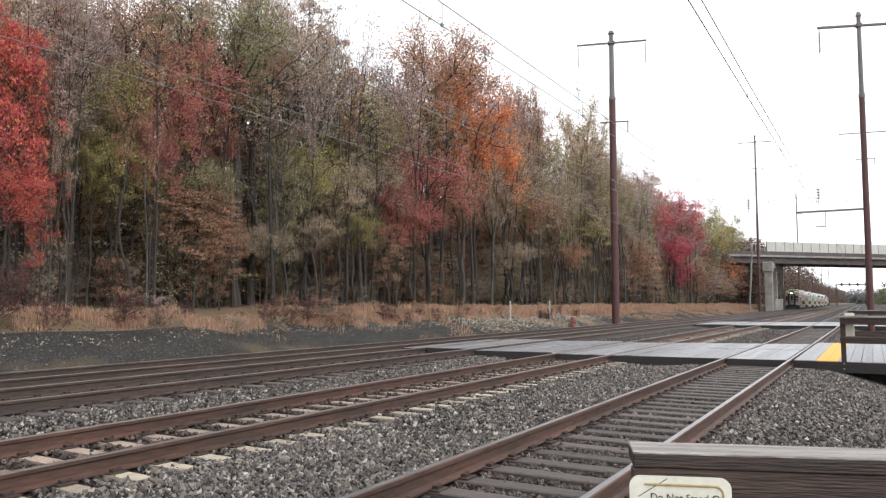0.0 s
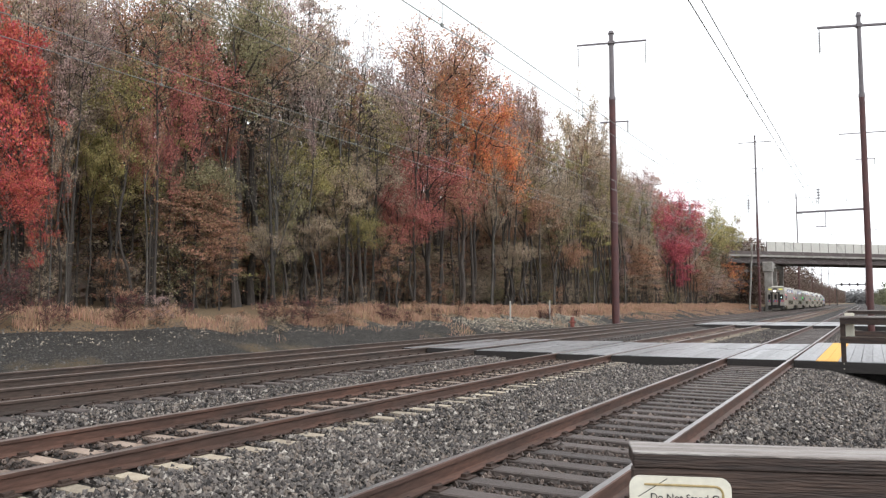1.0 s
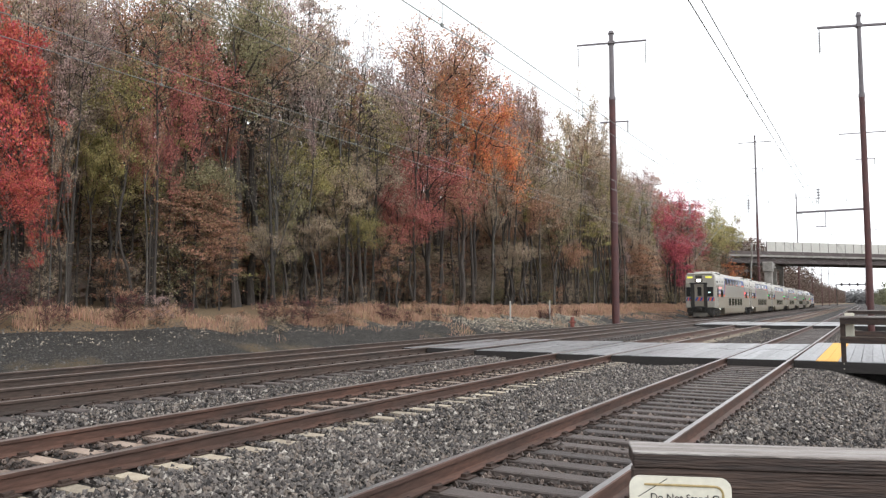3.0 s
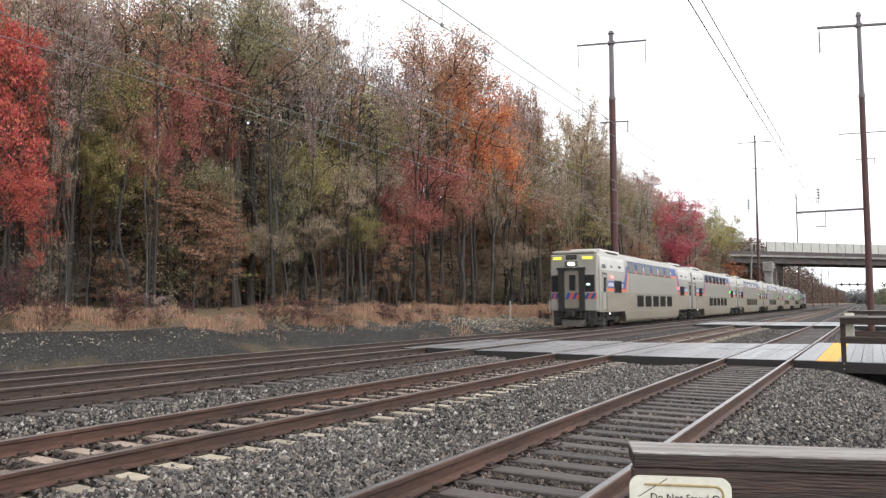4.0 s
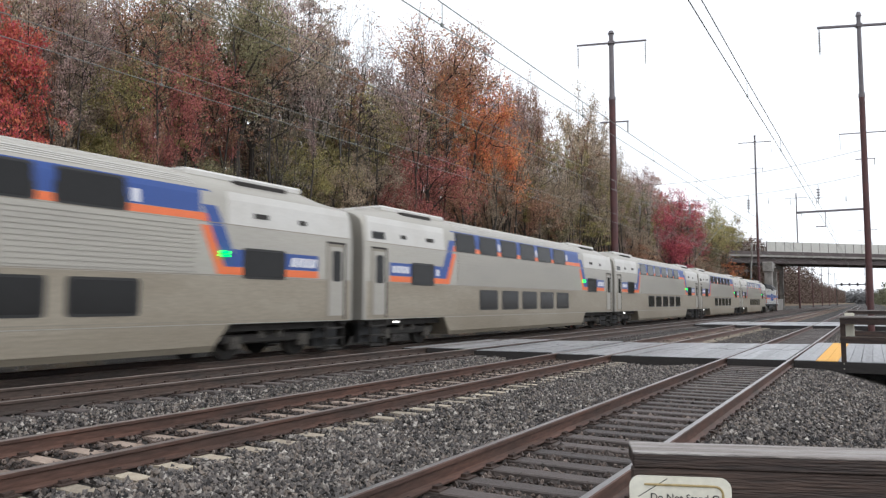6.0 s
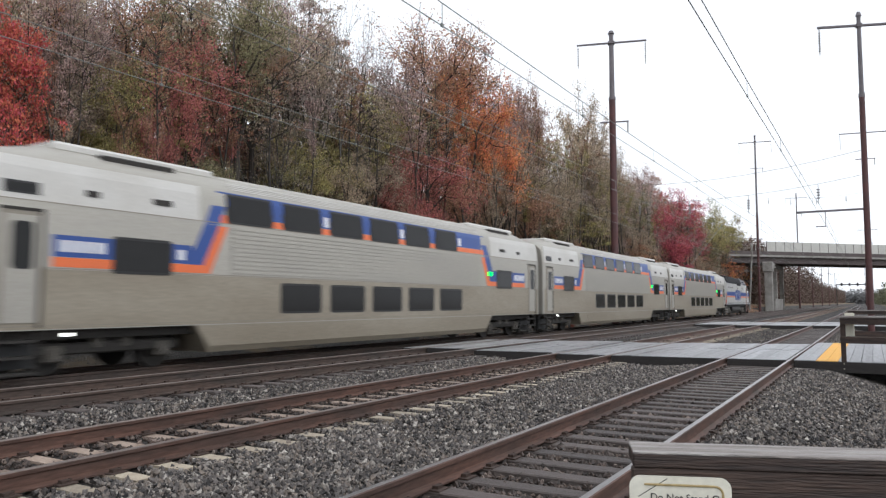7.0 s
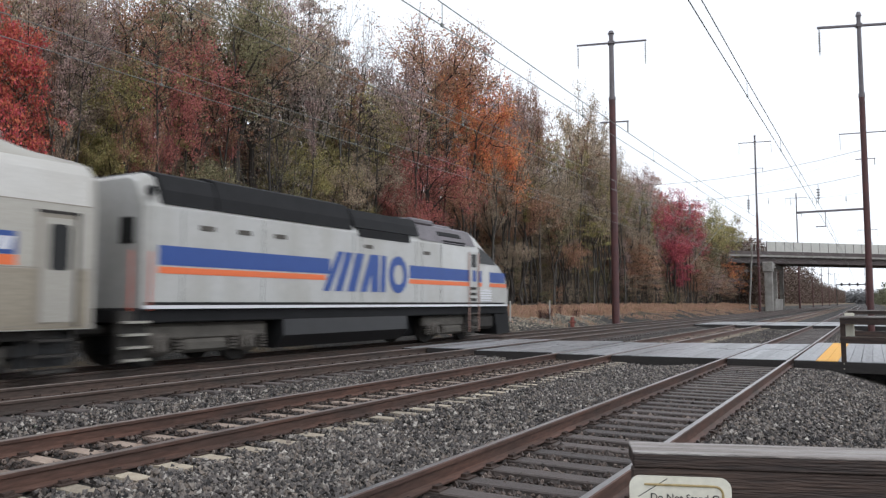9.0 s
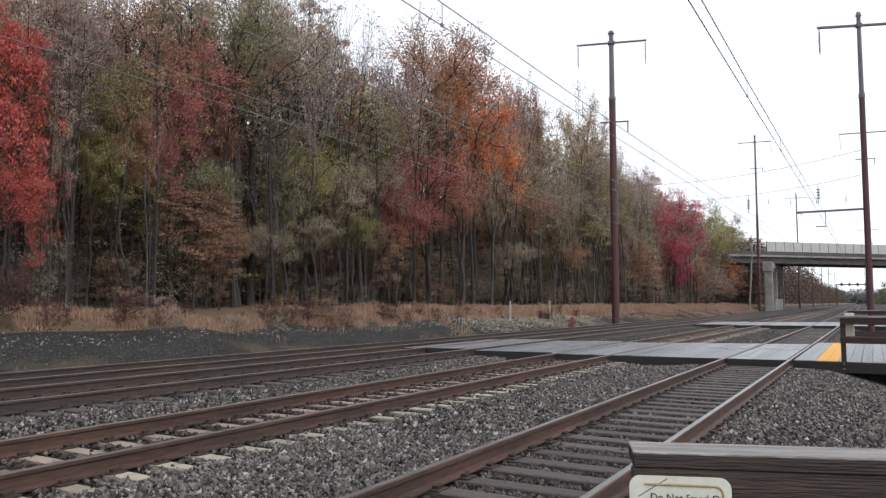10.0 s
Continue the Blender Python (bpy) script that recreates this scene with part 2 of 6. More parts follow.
# ---------- mesh helpers ----------
class Shape:
    """Collects boxes, tubes and plates into one mesh."""

    def __init__(self):
        self.v, self.f, self.m = [], [], []

    def add(self, verts, faces, mi=0):
        k = len(self.v)
        self.v += [tuple(p) for p in verts]
        self.f += [tuple(k + i for i in f) for f in faces]
        self.m += [mi] * len(faces)
        return self

    def box(self, x0, x1, y0, y1, z0, z1, mi=0, c=0.0):
        if c <= 0:
            p = [(x, y, z) for z in (z0, z1) for y in (y0, y1) for x in (x0, x1)]
            return self.add(p, [(0, 2, 3, 1), (4, 5, 7, 6), (0, 1, 5, 4), (2, 6, 7, 3), (0, 4, 6, 2), (1, 3, 7, 5)], mi)
        bm = bmesh.new()
        bmesh.ops.create_cube(bm, size=1, matrix=Matrix.Translation(((x0 + x1) / 2, (y0 + y1) / 2, (z0 + z1) / 2)) @ Matrix.Diagonal((x1 - x0, y1 - y0, z1 - z0, 1)))
        bmesh.ops.bevel(bm, geom=bm.edges[:], offset=c, segments=1, affect="EDGES")
        bm.verts.index_update()
        self.add([v.co for v in bm.verts], [[v.index for v in f.verts] for f in bm.faces], mi)
        bm.free()
        return self

    def tube(self, a, b, r0, r1=None, n=10, mi=0, caps=True):
        a, b = Vector(a), Vector(b)
        r1 = r0 if r1 is None else r1
        w = (b - a).normalized()
        u = w.orthogonal().normalized()
        v = w.cross(u)
        ring = [(u * math.cos(2 * math.pi * i / n) + v * math.sin(2 * math.pi * i / n)) for i in range(n)]
        verts = [a + d * r0 for d in ring] + [b + d * r1 for d in ring]
        faces = [(i, (i + 1) % n, n + (i + 1) % n, n + i) for i in range(n)]
        if caps:
            faces += [tuple(range(n - 1, -1, -1)), tuple(range(n, 2 * n))]
        return self.add(verts, faces, mi)

    def loft(self, sections, mi=0, closed=True, caps=True):
        """Skin through rings of equally many points."""
        n = len(sections[0])
        verts = [p for s in sections for p in s]
        faces = []
        for k in range(len(sections) - 1):
            for i in range(n if closed else n - 1):
                j = (i + 1) % n
                faces.append((k * n + i, k * n + j, (k + 1) * n + j, (k + 1) * n + i))
        if caps and closed:
            faces += [tuple(range(n - 1, -1, -1)), tuple((len(sections) - 1) * n + i for i in range(n))]
        return self.add(verts, faces, mi)

    def pipe(self, pts, r, n=5, mi=0):
        """One continuous thin tube along points that run mainly along y or x."""
        rings = []
        for i, p in enumerate(pts):
            w = (Vector(pts[min(i + 1, len(pts) - 1)]) - Vector(pts[max(i - 1, 0)])).normalized()
            u = w.cross(Vector((0, 0, 1))).normalized()
            v = u.cross(w)
            rings.append([Vector(p) + (u * math.cos(6.2832 * k / n) + v * math.sin(6.2832 * k / n)) * r for k in range(n)])
        return self.loft(rings, mi)

    def mesh(self, name, mats, smooth=False):
        me = bpy.data.meshes.new(name)
        me.from_pydata(self.v, [], self.f)
        for m in mats:
            me.materials.append(m)
        if len(mats) > 1:
            me.polygons.foreach_set("material_index", self.m)
        bm = bmesh.new()
        bm.from_mesh(me)
        bmesh.ops.recalc_face_normals(bm, faces=bm.faces)
        bm.to_mesh(me)
        bm.free()
        if smooth:
            me.shade_smooth()
            me.set_sharp_from_angle(angle=radians(40))
        return me


def part(name, shape, material, parent, label="", smooth=False):
    mats = material if isinstance(material, (list, tuple)) else [material]
    ob = new(name, shape if isinstance(shape, bpy.types.Mesh) else shape.mesh(name, mats, smooth))
    ob.parent = parent
    return tagged(ob, label) if label else ob


def thing(name, label, category, group="", kind="", at=(0, 0, 0)):
    ob = new(name)
    ob.location = at
    ob.empty_display_size = 0.2
    return tagged(ob, label, category, group, kind)


# ---------- plan: four tracks on a gentle curve ----------
BEND, BEND_Y1, BEND_Y2 = 0.0123, 12.0, 135.0


def bend(y):
    if y < BEND_Y1:
        return 0.0
    if y < BEND_Y2:
        return -BEND * (y - BEND_Y1) ** 2 / (2 * (BEND_Y2 - BEND_Y1))
    return -BEND * (BEND_Y2 - BEND_Y1) / 2 - BEND * (y - BEND_Y2)


def slope(y):
    return -BEND * min(max((y - BEND_Y1) / (BEND_Y2 - BEND_Y1), 0), 1)


A_X, B_X, C_X, D_X = -2.623, -7.047, -10.989, -15.192
A_Z, B_Z, C_Z, D_Z = 0.0, 0.0, 0.078, -0.060

# ---------- ground: one sheet with ballast beds, a ditch and a wooded bank ----------
PROFILE = [(-1500, 6), (-500, 4), (-150, 2.6), (-60, 2.0), (-35, 1.55), (-27, 1.25), (-24.5, 1.05), (-23, 0.85), (-21.6, 0.5), (-20.3, 0.15), (-19.2, -0.2),
           (-18.3, -0.5), (-17.6, -0.45), (-16.9, -0.285), (-15.2, -0.275), (-13.6, -0.28), (-13.1, -0.33), (-12.6, -0.19), (-11.8, -0.15), (-10.2, -0.15), (-9.4, -0.17),
           (-8.9, -0.27), (-8.4, -0.215), (-7, -0.205), (-5.7, -0.215), (-5.2, -0.26), (-4.6, -0.24), (-4.1, -0.19), (-3.52, -0.185), (-3.3, -0.235), (-2.0, -0.235), (-1.72, -0.185), (-1.1, -0.2), (-0.7, -0.27),
           (0.1, -0.5), (1.0, -0.75), (4, -0.9), (12, -0.9), (40, -0.6), (150, 0.3), (600, 2), (1500, 4)]


def ground_z(x, y):
    q = x - bend(y)
    for (a, za), (b, zb) in zip(PROFILE, PROFILE[1:]):
        if a <= q <= b:
            z = za + (zb - za) * (q - a) / (b - a)
            break
    else:
        z = 0.0
    if q < -17.5:
        z += 0.16 * noise.noise((x * 0.25, y * 0.25, 0)) * min(1, (-17.5 - q) / 2)
    return z


def build_ground():
    xs = []
    for (a, _), (b, _) in zip(PROFILE, PROFILE[1:]):
        k = max(1, min(8, int((b - a) / 0.7))) if -30 < a < 4 else 2
        xs += [a + (b - a) * i / k for i in range(k)]
    xs.append(PROFILE[-1][0])
    ys = [-1500, -600, -250, -120, -60, -30, -12] + [-6 + 1.0 * i for i in range(90)] + [84 + 4 * i for i in range(40)] + [245, 300, 400, 600, 1000, 1800, 3000]
    verts, faces, mi = [], [], []
    for y in ys:
        for q in xs:
            x = q + bend(min(y, 500))
            verts.append((x, y, ground_z(x, y) if y <= 500 else ground_z(q, 0)))
    n = len(xs)
    for j in range(len(ys) - 1):
        for i in range(n - 1):
            faces.append((j * n + i, j * n + i + 1, (j + 1) * n + i + 1, (j + 1) * n + i))
            q = (xs[i] + xs[i + 1]) / 2
            mi.append(0 if -17.7 < q < 1.5 else 1 if -21.8 < q < 12 else 2)
    me = bpy.data.meshes.new("ground")
    me.from_pydata(verts, [], faces)
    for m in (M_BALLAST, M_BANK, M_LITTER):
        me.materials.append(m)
    me.polygons.foreach_set("material_index", mi)
    me.shade_smooth()
    tagged(new("ground", me), "grey crushed stone ballast with a weedy cinder bank and leaf litter", "ground", kind="structure")


build_ground()

# ---------- tracks ----------
RAIL = [(-0.037, -0.008), (-0.028, 0), (0.028, 0), (0.037, -0.008), (0.035, -0.042), (0.01, -0.056), (0.009, -0.14), (0.072, -0.165), (0.072, -0.178),
        (-0.072, -0.178), (-0.072, -0.165), (-0.009, -0.14), (-0.01, -0.056), (-0.035, -0.042)]
TRACK_YS = [-320, -120, -40, 0, 12] + [16 + 4 * i for i in range(32)] + [150, 200, 300, 450, 700]


def rail_mesh(x, z, steel, head):
    s = Shape()
    rings = [[(x + bend(y) + a, y, z + b) for a, b in RAIL] for y in TRACK_YS]
    s.loft(rings)
    for k, f in enumerate(s.f):
        if len(f) == 4 and k % len(RAIL) in ((1,) if head is M_POLISH else (0, 1, 2)) and k < len(RAIL) * (len(TRACK_YS) - 1):
            s.m[k] = 1
    return s.mesh("rail", [steel, head])


def build_track(cx, cz, label, tie_mat, tie_size, pitch, y_parts, steel, head, plates):
    track = thing("railway_track", label, "railway track", "parallel railway tracks", "structure")
    for side in (-0.7525, 0.7525):
        part("rail", rail_mesh(cx + side, cz, steel, head), None, track, "rusty steel rail with a worn bright head")
    length, width, drop = tie_size
    if tie_mat is M_CONC_TIE:
        tie = Shape()
        ends = [(-length / 2, -0.88, 0, 0.0), (-0.88, 0.88, 1, 0.004), (0.88, length / 2, 0, 0.0)]
        for a, b, mi, low in ends:
            tie.box(a, b, -width / 2, width / 2, -drop - 0.19, -drop - low, mi)
        tie = tie.mesh("tie", [M_CONC_TIE, M_CONC_STAIN])
    else:
        tie = Shape().box(-length / 2, length / 2, -width / 2, width / 2, -drop - 0.19, -drop, c=0.012).mesh("tie", [tie_mat])
    plate = Shape().box(-0.17, 0.17, -0.09, 0.09, 0, 0.012).tube((-0.1, -0.05, 0), (-0.1, -0.05, 0.045), 0.014, n=6).tube((0.1, 0.05, 0), (0.1, 0.05, 0.045), 0.014, n=6)
    plate.box(-0.13, -0.075, -0.045, 0.045, 0.01, 0.04).box(0.075, 0.13, -0.045, 0.045, 0.01, 0.04)
    plate = plate.mesh("tie_plate", [M_PLATE])
    rng = random.Random(int(abs(cx) * 100))
    y, far = -3.0, Shape()
    while y < 330:
        if y < y_parts:
            o = new("tie", tie)
            o.parent = track
            o.location = (cx + bend(y) + rng.uniform(-0.03, 0.03), y + rng.uniform(-0.015, 0.015), cz + rng.uniform(-0.008, 0.004))
            o.rotation_euler = (0, 0, rng.uniform(-0.012, 0.012) - slope(y))
            if y < plates:
                for side in (-0.7525, 0.7525):
                    q = new("tie_plate", plate)
                    q.parent = track
                    q.location = (cx + bend(y) + side, y, cz - drop)
        else:
            x = cx + bend(y)
            far.box(x - length / 2, x + length / 2, y - width / 2, y + width / 2, cz - drop - 0.12, cz - drop)
        y += pitch
    tagged(part("far_ties", far, M_CONC_STAIN if tie_mat is M_CONC_TIE else tie_mat, track), kind="stuff")
    return track


build_track(A_X, A_Z, "railway track with timber ties and bright-headed rusty rails", M_TIE, (2.6, 0.22, 0.18), 0.5, 60, M_RUST, M_POLISH, 20)
build_track(B_X, B_Z, "railway track with stained concrete ties and rusty rails", M_CONC_TIE, (2.6, 0.19, 0.18), 0.5, 60, M_RUST, M_DULLHEAD, 20)
build_track(C_X, C_Z, "railway track with dark timber ties and brown rails", M_TIE, (2.6, 0.22, 0.18), 0.5, 50, M_DARKRAIL, M_DULLHEAD, 20)
build_track(D_X, D_Z, "railway track beside the ditch with brown rails", M_TIE, (2.6, 0.22, 0.18), 0.5, 40, M_DARKRAIL, M_DULLHEAD, 0)


# ---------- loose stones of the ballast ----------
def build_stones():
    rng = np.random.default_rng(4)
    ico = [(0, 0, 1), (0.9, 0, 0.1), (0.1, 0.95, 0), (-0.9, 0.1, -0.1), (0, -0.9, 0.1), (0.1, 0, -0.9)]
    ico = np.array(ico)
    tri = np.array([(0, 1, 2), (0, 2, 3), (0, 3, 4), (0, 4, 1), (5, 2, 1), (5, 3, 2), (5, 4, 3), (5, 1, 4)])
    places = []
    for x0, x1, y0, y1, per in ((-6.0, 0.4, 2.6, 8, 900), (-9.5, 0.4, 8, 19.5, 460), (-10.5, -5.0, 1.0, 8, 560), (-14.0, -9.0, 4, 19, 220), (-9.3, -1.0, 29.5, 50, 70)):
        n = int((x1 - x0) * (y1 - y0) * per)
        places.append(np.column_stack((rng.uniform(x0, x1, n), rng.uniform(y0, y1, n))))
    pts = np.concatenate(places)
    keep = []
    for x, y in pts:
        if abs(x - B_X) < 0.65 and y < 19.5 and rng.random() < 0.35:
            continue
        z = ground_z(x, y)
        for cx, length in ((A_X, 1.32), (B_X, 1.32), (C_X, 1.32)):
            if abs(x - cx) < length:
                k = ((y + 3.0) / 0.5) % 1.0
                if min(k, 1 - k) < 0.33 and rng.random() < 0.96 and not (cx == A_X and abs(x - cx) > 0.9):
                    z = None
                    break
                if min(abs(x - cx - 0.7525), abs(x - cx + 0.7525)) < 0.1:
                    z = None
                    break
        if z is not None:
            keep.append((x, y, z))
    pts = np.array(keep)
    n = len(pts)
    size = (0.015 + 0.025 * rng.uniform(0, 1, (n, 1, 1)) ** 1.5) * rng.uniform(0.7, 1.3, (n, 1, 3))
    v = ico[None] * (1 + rng.uniform(-0.28, 0.28, (n, 6, 3))) * size
    a, b = rng.uniform(0, 6.28, n), rng.uniform(-0.9, 0.9, n)
    ca, sa, cb, sb = np.cos(a), np.sin(a), np.cos(b), np.sin(b)
    rot = np.zeros((n, 3, 3))
    rot[:, 0, 0], rot[:, 0, 1], rot[:, 1, 0], rot[:, 1, 1] = ca, -sa * cb, sa, ca * cb
    rot[:, 0, 2], rot[:, 1, 2], rot[:, 2, 1], rot[:, 2, 2] = sa * sb, -ca * sb, sb, cb
    v = np.einsum("nij,nkj->nki", rot, v) + pts[:, None, :] + np.array([0, 0, 0.01]) + rng.uniform(0, 0.028, (n, 1, 1)) * np.array([0, 0, 1])
    off = np.min(np.abs(pts[:, :1] - np.array([[A_X, B_X, C_X]])), axis=1)
    brown = off + rng.normal(0, 0.12, n) < 0.86
    for name, pick, material, label in (("ballast_stones", ~brown, M_STONE, "loose angular grey crushed stones between the tracks"),
                                        ("stained_stones", brown, M_STONEBROWN, "crushed stones stained brown by brake dust between the rails")):
        w = v[pick]
        f = tri[None] + 6 * np.arange(len(w))[:, None, None]
        me = bpy.data.meshes.new(name)
        me.from_pydata(w.reshape(-1, 3).tolist(), [], f.reshape(-1, 3).tolist())
        me.materials.append(material)
        tagged(new(name, me), label, "ballast stones", kind="stuff")


build_stones()


def build_bank_stones():
    """Small dark and grey stones on the slope of the cinder bank."""
    rng = np.random.default_rng(24)
    n = 26000
    y = 5 + 60 * rng.uniform(0, 1, n) ** 1.4
    q = rng.uniform(-22.3, -16.6, n)
    x = q + np.array([bend(b) for b in y])
    z = np.array([ground_z(a, b) for a, b in zip(x, y)])
    r = (0.016 + 0.036 * rng.uniform(0, 1, n) ** 2.5)[:, None, None]
    base = np.array([(0, 0, 0.8), (1, 0, -0.1), (0, 1, -0.1), (-1, 0, -0.1), (0, -1, -0.1)])
    v = base[None] * r * rng.uniform(0.6, 1.4, (n, 5, 3)) + np.column_stack((x, y, z))[:, None, :]
    f = np.array([(0, 1, 2), (0, 2, 3), (0, 3, 4), (0, 4, 1)])[None] + 5 * np.arange(n)[:, None, None]
    me = bpy.data.meshes.new("bank_stones")
    me.from_pydata(v.reshape(-1, 3).tolist(), [], f.reshape(-1, 3).tolist())
    me.materials.append(M_STONEDARK)
    tagged(new("bank_stones", me), "small dark grey stones on the cinder bank", "stones", kind="stuff")


build_bank_stones()


def build_pale_stones():
    """Whitish stones along the crest of the bank and in a spill beside the marker posts."""
    rng = np.random.default_rng(14)
    s = Shape()
    for k in range(3900):
        if k < 2600:
            y, q = rng.uniform(37, 60), rng.normal(-20.2, 0.9)
        else:
            y = 8 + 60 * rng.uniform(0, 1) ** 1.3
            q = rng.normal(-20.75, 0.33)
        if k > 3600:
            y, q = rng.uniform(150, 166), rng.normal(-17.9, 0.5)
        if q > -16.9:
            continue
        x = q + bend(y)
        r = (0.025 + 0.07 * rng.uniform(0, 1) ** 1.4) * min(1.0, 0.25 + y / 50)
        z = ground_z(x, y) + r * 0.3
        pts = [(x + a * r * rng.uniform(0.6, 1.3), y + b * r * rng.uniform(0.6, 1.3), z + c * r * rng.uniform(0.5, 1.0)) for a, b, c in ((0, 0, 1), (1, 0, 0), (0, 1, 0), (-1, 0, 0), (0, -1, 0))]
        s.add(pts, [(0, 1, 2), (0, 2, 3), (0, 3, 4), (0, 4, 1)])
    me = bpy.data.meshes.new("pale_stones")
    me.from_pydata(s.v, [], s.f)
    me.materials.append(M_PALESTONE)
    tagged(new("pale_stones", me), "scattered whitish stones along the gravel bank", "stones", kind="stuff")


build_pale_stones()


# ---------- plank crossings ----------
def build_crossing(label, spans, front, back, fascia):
    """Timber panels flush with the rails; front and back give the edge's y at an x."""
    cross = thing("plank_crossing", label, "track crossing", "plank crossings over the tracks", "structure")
    rng = random.Random(9)
    for x0, x1, z in spans:
        k = max(1, round((x1 - x0) / 0.27))
        w = (x1 - x0) / k
        for i in range(k):
            xa, xb = x0 + i * w + 0.006, x0 + (i + 1) * w - 0.006
            ya, yb = front((xa + xb) / 2), back((xa + xb) / 2)
            cuts = [ya, ya + (yb - ya) * rng.uniform(0.4, 0.6), yb]
            for c0, c1 in zip(cuts, cuts[1:]):
                s = Shape()
                t = z + rng.uniform(-0.008, 0.008)
                c0 += 0.008
                v = [(xa + bend(c0), c0, t), (xb + bend(c0), c0, t), (xb + bend(c1), c1, t), (xa + bend(c1), c1, t)]
                s.add(v + [(a, b, t - 0.14) for a, b, _ in v], [(0, 1, 2, 3), (4, 7, 6, 5), (0, 4, 5, 1), (1, 5, 6, 2), (2, 6, 7, 3), (3, 7, 4, 0)])
                part("plank", s, M_DECK, cross)
        if fascia:
            ya, yb = front(x0), front(x1)
            s = Shape()
            v = [(x0 + bend(ya), ya - 0.07, z - 0.012), (x1 + bend(yb), yb - 0.07, z - 0.012), (x1 + bend(yb), yb, z - 0.012), (x0 + bend(ya), ya, z - 0.012)]
            s.add(v + [(a, b, c - 0.24) for a, b, c in v], [(0, 1, 2, 3), (4, 7, 6, 5), (0, 4, 5, 1), (1, 5, 6, 2), (2, 6, 7, 3), (3, 7, 4, 0)])
            part("header_beam", s, M_FASCIA, cross, "dark creosoted edge beam")
    return cross


GAP = 0.07
A1, A2, B1, B2, C1, C2 = A_X + 0.7525, A_X - 0.7525, B_X + 0.7525, B_X - 0.7525, C_X + 0.7525, C_X - 0.7525
SPANS = [(A2 + GAP, A1 - GAP, -0.005), (B1 + GAP, A2 - GAP, -0.005), (B2 + GAP, B1 - GAP, -0.005), (C1 + GAP, B2 - GAP, 0.03), (C2 + GAP, C1 - GAP, 0.07)]
build_crossing("wet grey timber plank crossing laid flush between the rails", SPANS + [(C2 - 0.75, C2 - GAP, 0.05)],
               lambda x: 19.9 + 0.13 * (x + 5), lambda x: 27.4 + 0.35 * (x + 5), True)
build_crossing("farther grey timber plank crossing laid flush between the rails", SPANS[:4],
               lambda x: 51.4 + 0.28 * (x + 5), lambda x: 60.5 + 0.6 * (x + 5), True)


# ---------- low timber platforms with railings ----------
def build_platform(name, label, x0, x1, y0, y1, yellow):
    p = thing(name, label, "platform", kind="structure")
    k = round((x1 - x0) / 0.24)
    w = (x1 - x0) / k
    rng = random.Random(3)
    for i in range(k):
        xa = x0 + i * w
        a, b = y0, y1
        s = Shape()
        z = 0.0 + rng.uniform(-0.004, 0.004)
        v = [(xa + 0.005 + bend(a), a, z), (xa + w - 0.005 + bend(a), a, z), (xa + w - 0.005 + bend(b), b, z), (xa + 0.005 + bend(b), b, z)]
        s.add(v + [(q, r, z - 0.06) for q, r, _ in v], [(0, 1, 2, 3), (4, 7, 6, 5), (0, 4, 5, 1), (1, 5, 6, 2), (2, 6, 7, 3), (3, 7, 4, 0)])
        gold = yellow and 0.5 < (i + 0.5) * w < 0.5 + yellow
        part("deck_board", s, M_YELLOW if gold else M_DECKX, p, "yellow painted warning board" if gold else "")
    s = Shape().box(x0 + bend(y0), x1 + bend(y0), y0 - 0.09, y0 - 0.005, -0.27, -0.012, c=0.01)
    part("edge_beam", s, M_FASCIA, p, "dark creosoted edge beam")
    for xp in (x0 + 1.0, x0 + 3.2):
        for yp in (y0 + 0.4, y1 - 0.4):
            part("footing", Shape().box(xp - 0.1 + bend(yp), xp + 0.1 + bend(yp), yp - 0.1, yp + 0.1, -1.1, -0.06), M_FASCIA, p)
    return p


build_platform("platform", "low grey timber platform with a yellow edge strip", A1 + 0.09, 6.0, 20.35, 29.6, 0.5)
build_platform("platform", "farther low grey timber platform beside the track", A1 + 0.09, 6.0, 52.3, 63.0, 0)


def build_railing(label, x0, x1, y0, depth, posts):
    r = thing("platform_railing", label, "railing", "timber platform railings")
    def beam(name, xa, xb, ya, yb, za, zb):
        part(name, Shape().box(xa, xb, ya, yb, za, zb, c=0.008), M_TIMBER, r)
    for xp in posts:
        beam("post", xp - 0.055, xp + 0.055, y0 - 0.05, y0 + 0.06, -0.28, 1.05)
        if xp > 0:
            beam("post", xp - 0.055, xp + 0.055, y0 + depth - 0.05, y0 + depth + 0.06, 0.0, 1.05)
    beam("top_rail", x0 - 0.06, x1, y0 - 0.1, y0 - 0.055, 0.90, 1.04)
    beam("mid_rail", x0 - 0.06, x1, y0 - 0.1, y0 - 0.055, 0.44, 0.60)
    part("cap", Shape().box(x0 - 0.1, x1, y0 - 0.13, y0 + 0.1, 1.055, 1.10, c=0.008), M_TIMBERTOP, r, "bleached grey timber cap")
    beam("top_rail", x0 - 0.06, x0 - 0.015, y0 + 0.07, y0 + depth, 0.90, 1.04)
    beam("mid_rail", x0 - 0.06, x1, y0 + depth - 0.04, y0 + depth + 0.02, 0.44, 0.60)
    beam("top_rail", x0 - 0.06, x1, y0 + depth - 0.04, y0 + depth + 0.02, 0.90, 1.04)
    for b in (0.05, 0.17):
        part("bolt", Shape().tube((x0, y0 - 0.052, -b), (x0, y0 - 0.075, -b), 0.02, n=8), M_STEELDIRTY, r, "bright bolt head")
    return r


